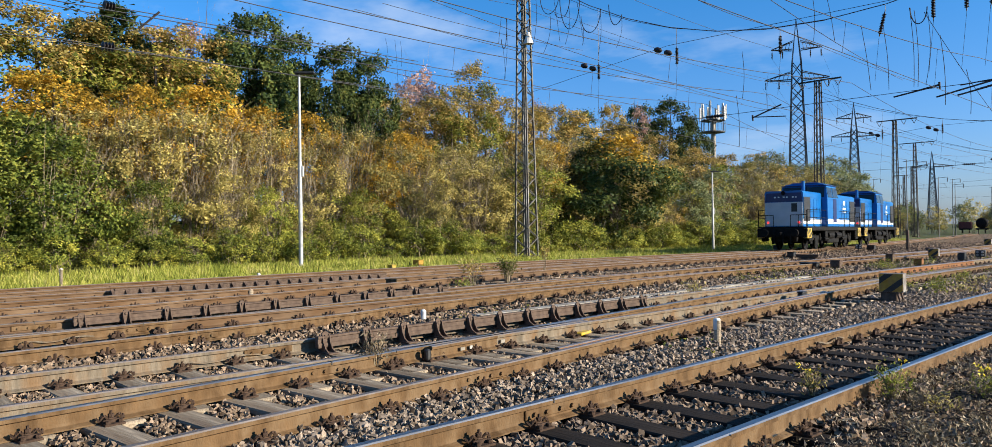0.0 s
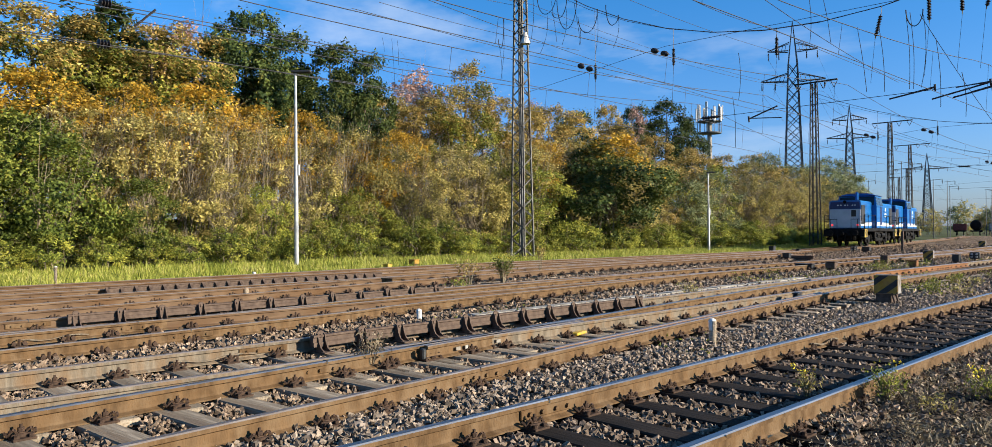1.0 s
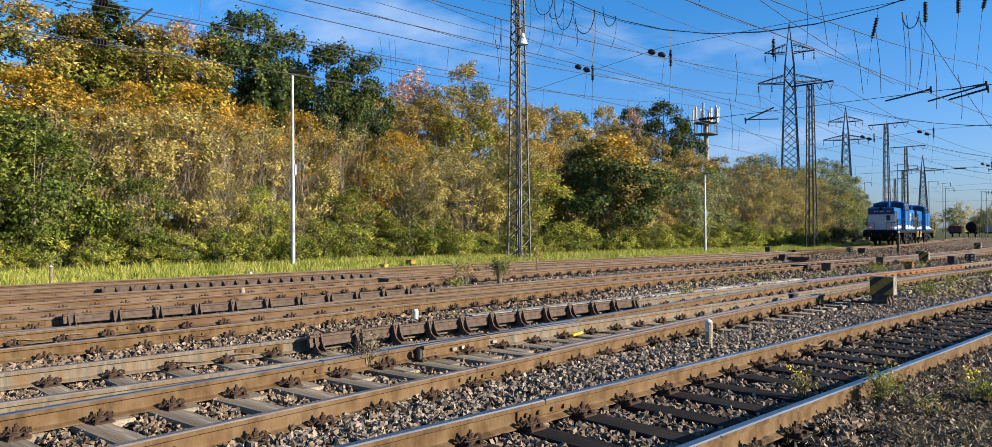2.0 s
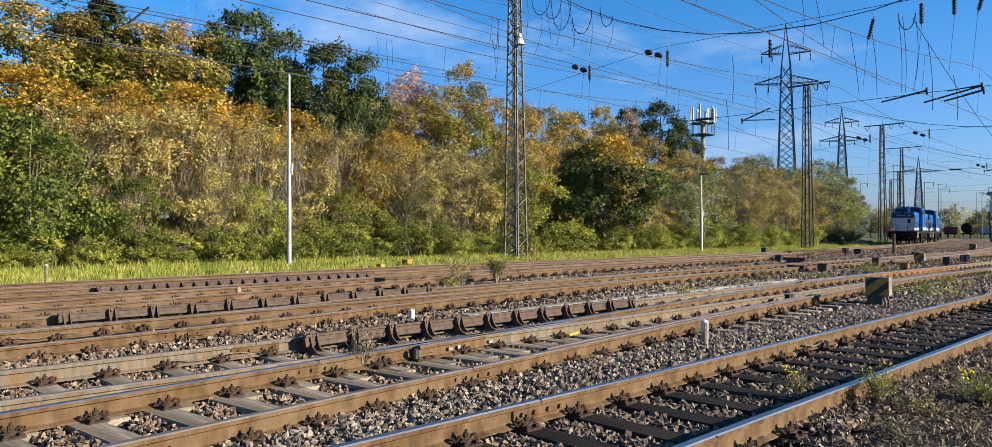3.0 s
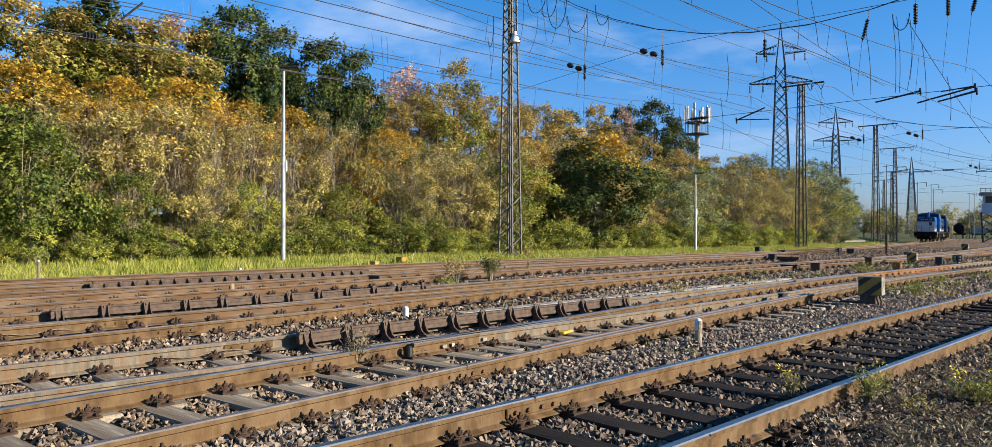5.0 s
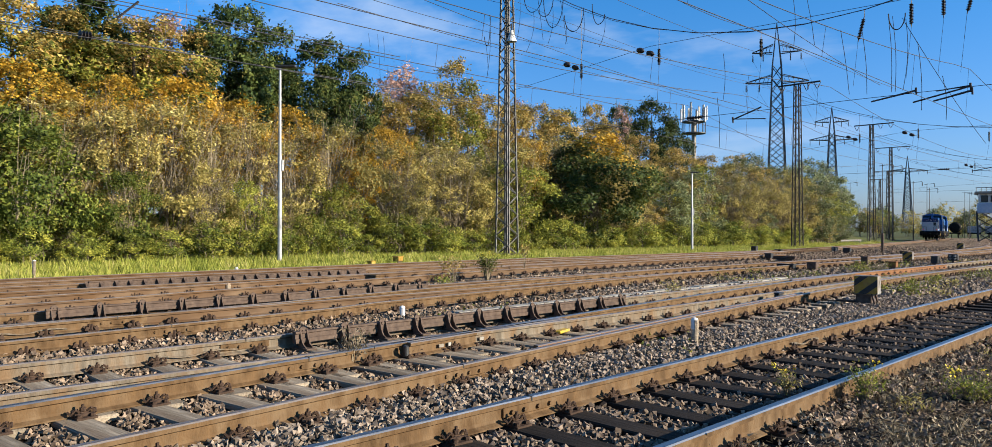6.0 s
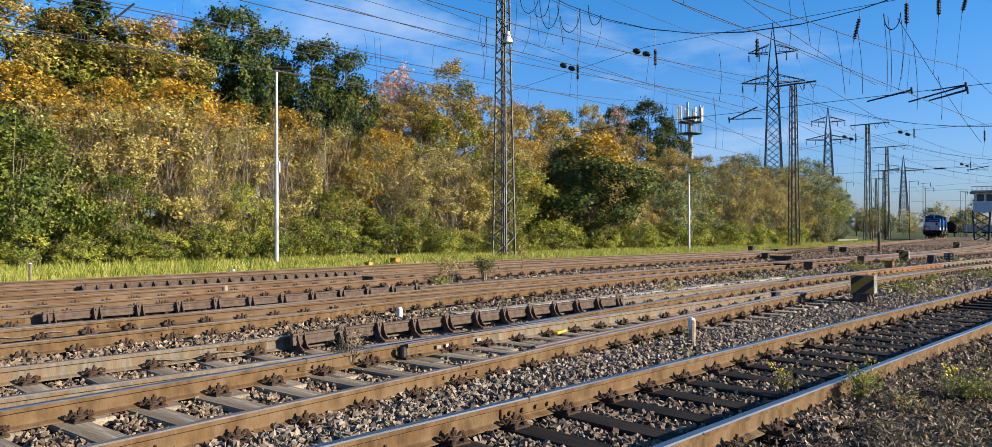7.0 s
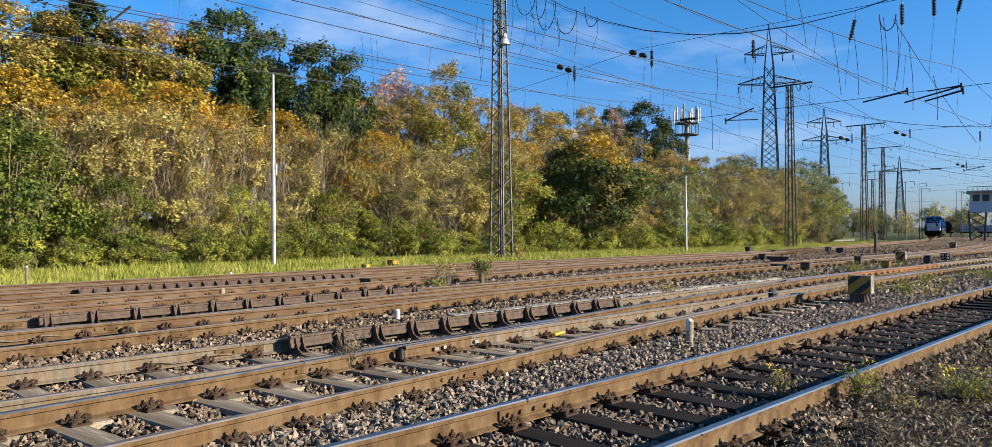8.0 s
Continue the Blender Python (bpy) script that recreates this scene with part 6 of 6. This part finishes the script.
    for x, y, s, m, lab in ((-24.3, 49.2, (0.5, 0.5, 0.45), M_BLACK, "dark switch machine box"), (-22.7, 49.4, (0.7, 0.35, 0.2), M_BLACK, "low dark switch machine"), (-19.8, 53.6, (0.7, 0.4, 0.35), M_BLACK, "dark switch machine box"), (-11.7, 33.7, (0.42, 0.4, 0.42), M_CHAIR, "dark brown switch heater cabinet"), (-16.5, 36.6, (1.6, 0.3, 0.16), M_CHAIR, "dark brown switch machine with rods"), (-17.6, 37.2, (0.5, 0.4, 0.3), M_BLACK, "dark switch machine box"), (-11.4, 27.6, (0.5, 0.4, 0.32), M_CHAIR, "dark brown switch machine box"), (-12.2, 27.2, (0.9, 0.4, 0.2), M_BLACK, "dark switch machine with rods"), (-9.9, 31.4, (0.45, 0.35, 0.28), M_ORANGE, "rusty switch lever box"), (-10.0, 37.2, (0.4, 0.4, 0.4), M_BLACK, "dark switch lantern box"), (-14.5, 48.0, (0.6, 0.4, 0.35), M_CHAIR, "dark brown switch box"), (-6.75, 14.7, (0.16, 0.3, 0.2), M_BLACK, "small dark switch lock")):
        small_box("switch_machine", x, y, tuple(v * 0.7 for v in s), m, lab + " in the ballast", "switch machine", group="switch machines")
    dwarf_signal(-18.8, 48.9, "black dwarf signal with round lens hoods")
    dwarf_signal(-9.4, 37.6, "small black dwarf signal between the tracks")
    bm = bmesh.new()
    box(bm, (-7.0, 8.3, 0.05), (0.13, 0.36, 0.04), 0.012, Matrix.Rotation(0.3, 4, "Z"))
    tag(part("yellow_bar", bm, M_YELLOW), "short yellow painted bar lying at the turnout", "marker bar")
    # flat concrete cable duct covers
    for k in range(13):
        bm = bmesh.new()
        box(bm, (0, 0, 0.0), (0.26, 0.97, 0.07), 0.012)
        ob = tag(part("cable_duct_cover", bm, M_CONC), "pale concrete cable duct cover in the ballast", "duct cover", "cable duct covers")
        ob.matrix_basis = Matrix.Translation((-9.85 + 0.01 * math.sin(k * 2.1), 9.3 + k, 0.02 + 0.006 * math.sin(k * 3.3)))
    for x, y in ((-4.95, 10.4), (-5.1, 13.2)):
        bm = bmesh.new()
        box(bm, (0, 0, 0.0), (0.2, 2.4, 0.05), 0.012)
        ob = tag(part("loose_plank", bm, M_SLEEPER_PALE), "long weathered plank half buried in the ballast", "plank")
        ob.matrix_basis = Matrix.Translation((x, y, 0.0)) @ Matrix.Rotation(0.06, 4, "Z")
    # guard rail fence at the far grass
    t = empty("crash_barrier", Matrix.Translation((-35.4, 97.0, gz(97))))
    tag(t, "low grey crash barrier at the wood's edge", "crash barrier")
    for k in range(4):
        bm = bmesh.new()
        box(bm, (0, -3 + 2 * k, 0.2), (0.08, 0.08, 0.5))
        part("post", bm, M_BOXGREY, t)
    bm = bmesh.new()
    box(bm, (0.08, 0, 0.36), (0.06, 6.6, 0.2), 0.03)
    part("beam", bm, M_BOXGREY, t)
    # weeds
    weed(1, -15.6, 15.2, 0.75, 0.42, 900, "dark", "round dark green weed clump with yellow blossoms between far tracks", 0.035, 46, 30)
    weed(2, -15.9, 14.2, 0.7, 0.5, 160, "rust", "spindly brown weed with drooping leaves", 0.05, 16)
    weed(3, -17.6, 18.9, 1.1, 0.35, 110, "rust", "tall thin brown weed stalks", 0.05, 9)
    weed(4, -7.0, 4.75, 0.42, 0.28, 150, "weed", "dry grassy weed beside a rail", 0.03, 26)
    weed(5, -3.0, 6.7, 0.24, 0.13, 150, "olive", "yellow flowering weed between the rails", 0.022, 22, 9)
    weed(6, -2.4, 6.9, 0.30, 0.16, 640, "green", "yellow flowering weed against the near rail", 0.015, 40, 6)
    weed(7, -1.75, 7.6, 0.22, 0.24, 700, "green", "leafy weed with yellow flowers", 0.016, 40, 12)
    weed(8, -14.2, 12.4, 0.3, 0.35, 160, "green", "pale green weed among far rails", 0.04, 18)
    weed(9, -8.9, 14.3, 0.4, 0.4, 180, "olive", "dry weed tuft in the ballast", 0.03, 24)
    rng = random.Random(31)
    for i in range(90):
        x, y = -2.3 + 3.2 * rng.random() ** 1.3, rng.uniform(3.4, 15)
        weed(200 + i, x, y, rng.uniform(0.05, 0.17), rng.uniform(0.12, 0.3), 130, rng.choice(("weed", "weed", "weed", "weed", "olive")), "low dry weed tuft in the stony verge", 0.02, 16)
    for i in range(16):
        x, y = rng.uniform(-6.6, -5.0), rng.uniform(17, 30)
        weed(80 + i, x, y, rng.uniform(0.12, 0.3), rng.uniform(0.2, 0.4), 120, rng.choice(("green", "olive")), "low green weed tuft in the ballast", 0.03, 14)
    for i in range(12):
        x, y = rng.uniform(-11.2, -9.6), rng.uniform(20, 36)
        weed(110 + i, x, y, rng.uniform(0.12, 0.3), rng.uniform(0.2, 0.5), 120, "green", "low green weed tuft in the ballast", 0.03, 14)


make_trackside()


def make_litter():
    """Dead leaves and scraps of dry grass strewn over the verge."""
    rng = np.random.default_rng(77)
    n = 46000
    y = 2.6 + 14 * rng.random(n) ** 1.4
    x = np.where(y < 5.6, -2.26, -2.48) + 3.7 * rng.random(n)
    tuft = np.maximum(0, np.sin(x * 5.1 + y * 2.3) * np.sin(y * 3.7 - x * 2.9))
    P = np.stack([x, y, 0.035 + (0.04 + 0.09 * tuft + 0.06 * (x < -2.2)) * rng.random(n)], 1)
    tag(quads("leaf_litter", leaf_quads(rng, P, np.where(rng.random(n) < 0.3, 0.011, 0.017), None, np.where(rng.random(n) < 0.3, 0.6, 0.2)[:, None]), n, LEAF["weed"]), "dead brown leaves and dry scraps on the verge", "leaf litter", kind="stuff")
    n = 5000
    y = 8 + 36 * rng.random(n)
    x = -11 + 6.4 * rng.random(n)
    keep = np.sin(x * 1.7 + y * 0.6) + np.sin(y * 0.33) > 0.55
    P = np.stack([x, y, np.array([gz(v) for v in y]) + 0.02 + 0.06 * rng.random(n) ** 2], 1)[keep]
    tag(quads("moss_and_weeds", leaf_quads(rng, P, 0.028), len(P), LEAF["green"]), "sparse small green weeds in the ballast", "weeds", kind="stuff")


make_litter()


def make_rail_fittings():
    """Bolted fishplates at the rail joints and thin bond cables clipped to the rails."""
    for tr, line, off, ys in (("track_near", line_a, -0.7525, (4.45, 19.5)), ("track_near", line_a, 0.7525, (3.7, 18.7)), ("track_branch", line_b, 0.7525, (5.0, 13.0)), ("track_branch", line_b, -0.7525, (4.15,)), ("track_second", line_c, -0.7525, (4.3,)), ("track_third_branch", line_d, 0.7525, (4.2,)), ("track_third_branch", line_d, -0.7525, (4.0, 5.4)), ("track_third", line_e, -0.7525, (2.9,))):
        for y in ys:
            x = line(y) + off
            bm = bmesh.new()
            box(bm, (x + 0.018, y, 0.105), (0.02, 0.62, 0.075), 0.006)
            for e in (-0.22, -0.08, 0.08, 0.22):
                tube(bm, (x + 0.025, y + e, 0.105), (x + 0.05, y + e, 0.105), 0.018, n=6)
            part("fishplate", bm, M_RAIL, TRACKS[tr], "rusty bolted fishplate")
            bm = bmesh.new()
            box(bm, (x, y, 0.176), (0.078, 0.012, 0.036))
            part("rail_gap", bm, M_BLACK, TRACKS[tr])
    for tr, line, off, y, L in (("track_third_branch", line_d, -0.7525, 2.4, 0.9), ("track_third_branch", line_d, -0.7525, 5.2, 0.6), ("track_second", line_c, -0.7525, 3.2, 1.0), ("track_near", line_a, -0.7525, 9.2, 0.8)):
        bm = bmesh.new()
        pts = [Vector((line(y + L * u) + off + 0.03 + 0.03 * math.sin(u * 3.14), y + L * u, 0.05 + 0.05 * abs(math.cos(u * 4.2)))) for u in (0, 0.15, 0.3, 0.45, 0.6, 0.75, 0.9, 1.0)]
        for a, b in zip(pts, pts[1:]):
            tube(bm, a, b, 0.011, n=5)
        part("bond_cable", bm, M_RAIL_PALE, TRACKS[tr])
    bm = bmesh.new()
    box(bm, (line_d(5.6) - 0.7525 + 0.016, 5.6, 0.11), (0.012, 0.16, 0.07))
    part("number_tag", bm, M_WHITE, TRACKS["track_third_branch"], "small white rail tag")


make_rail_fittings()
motions()
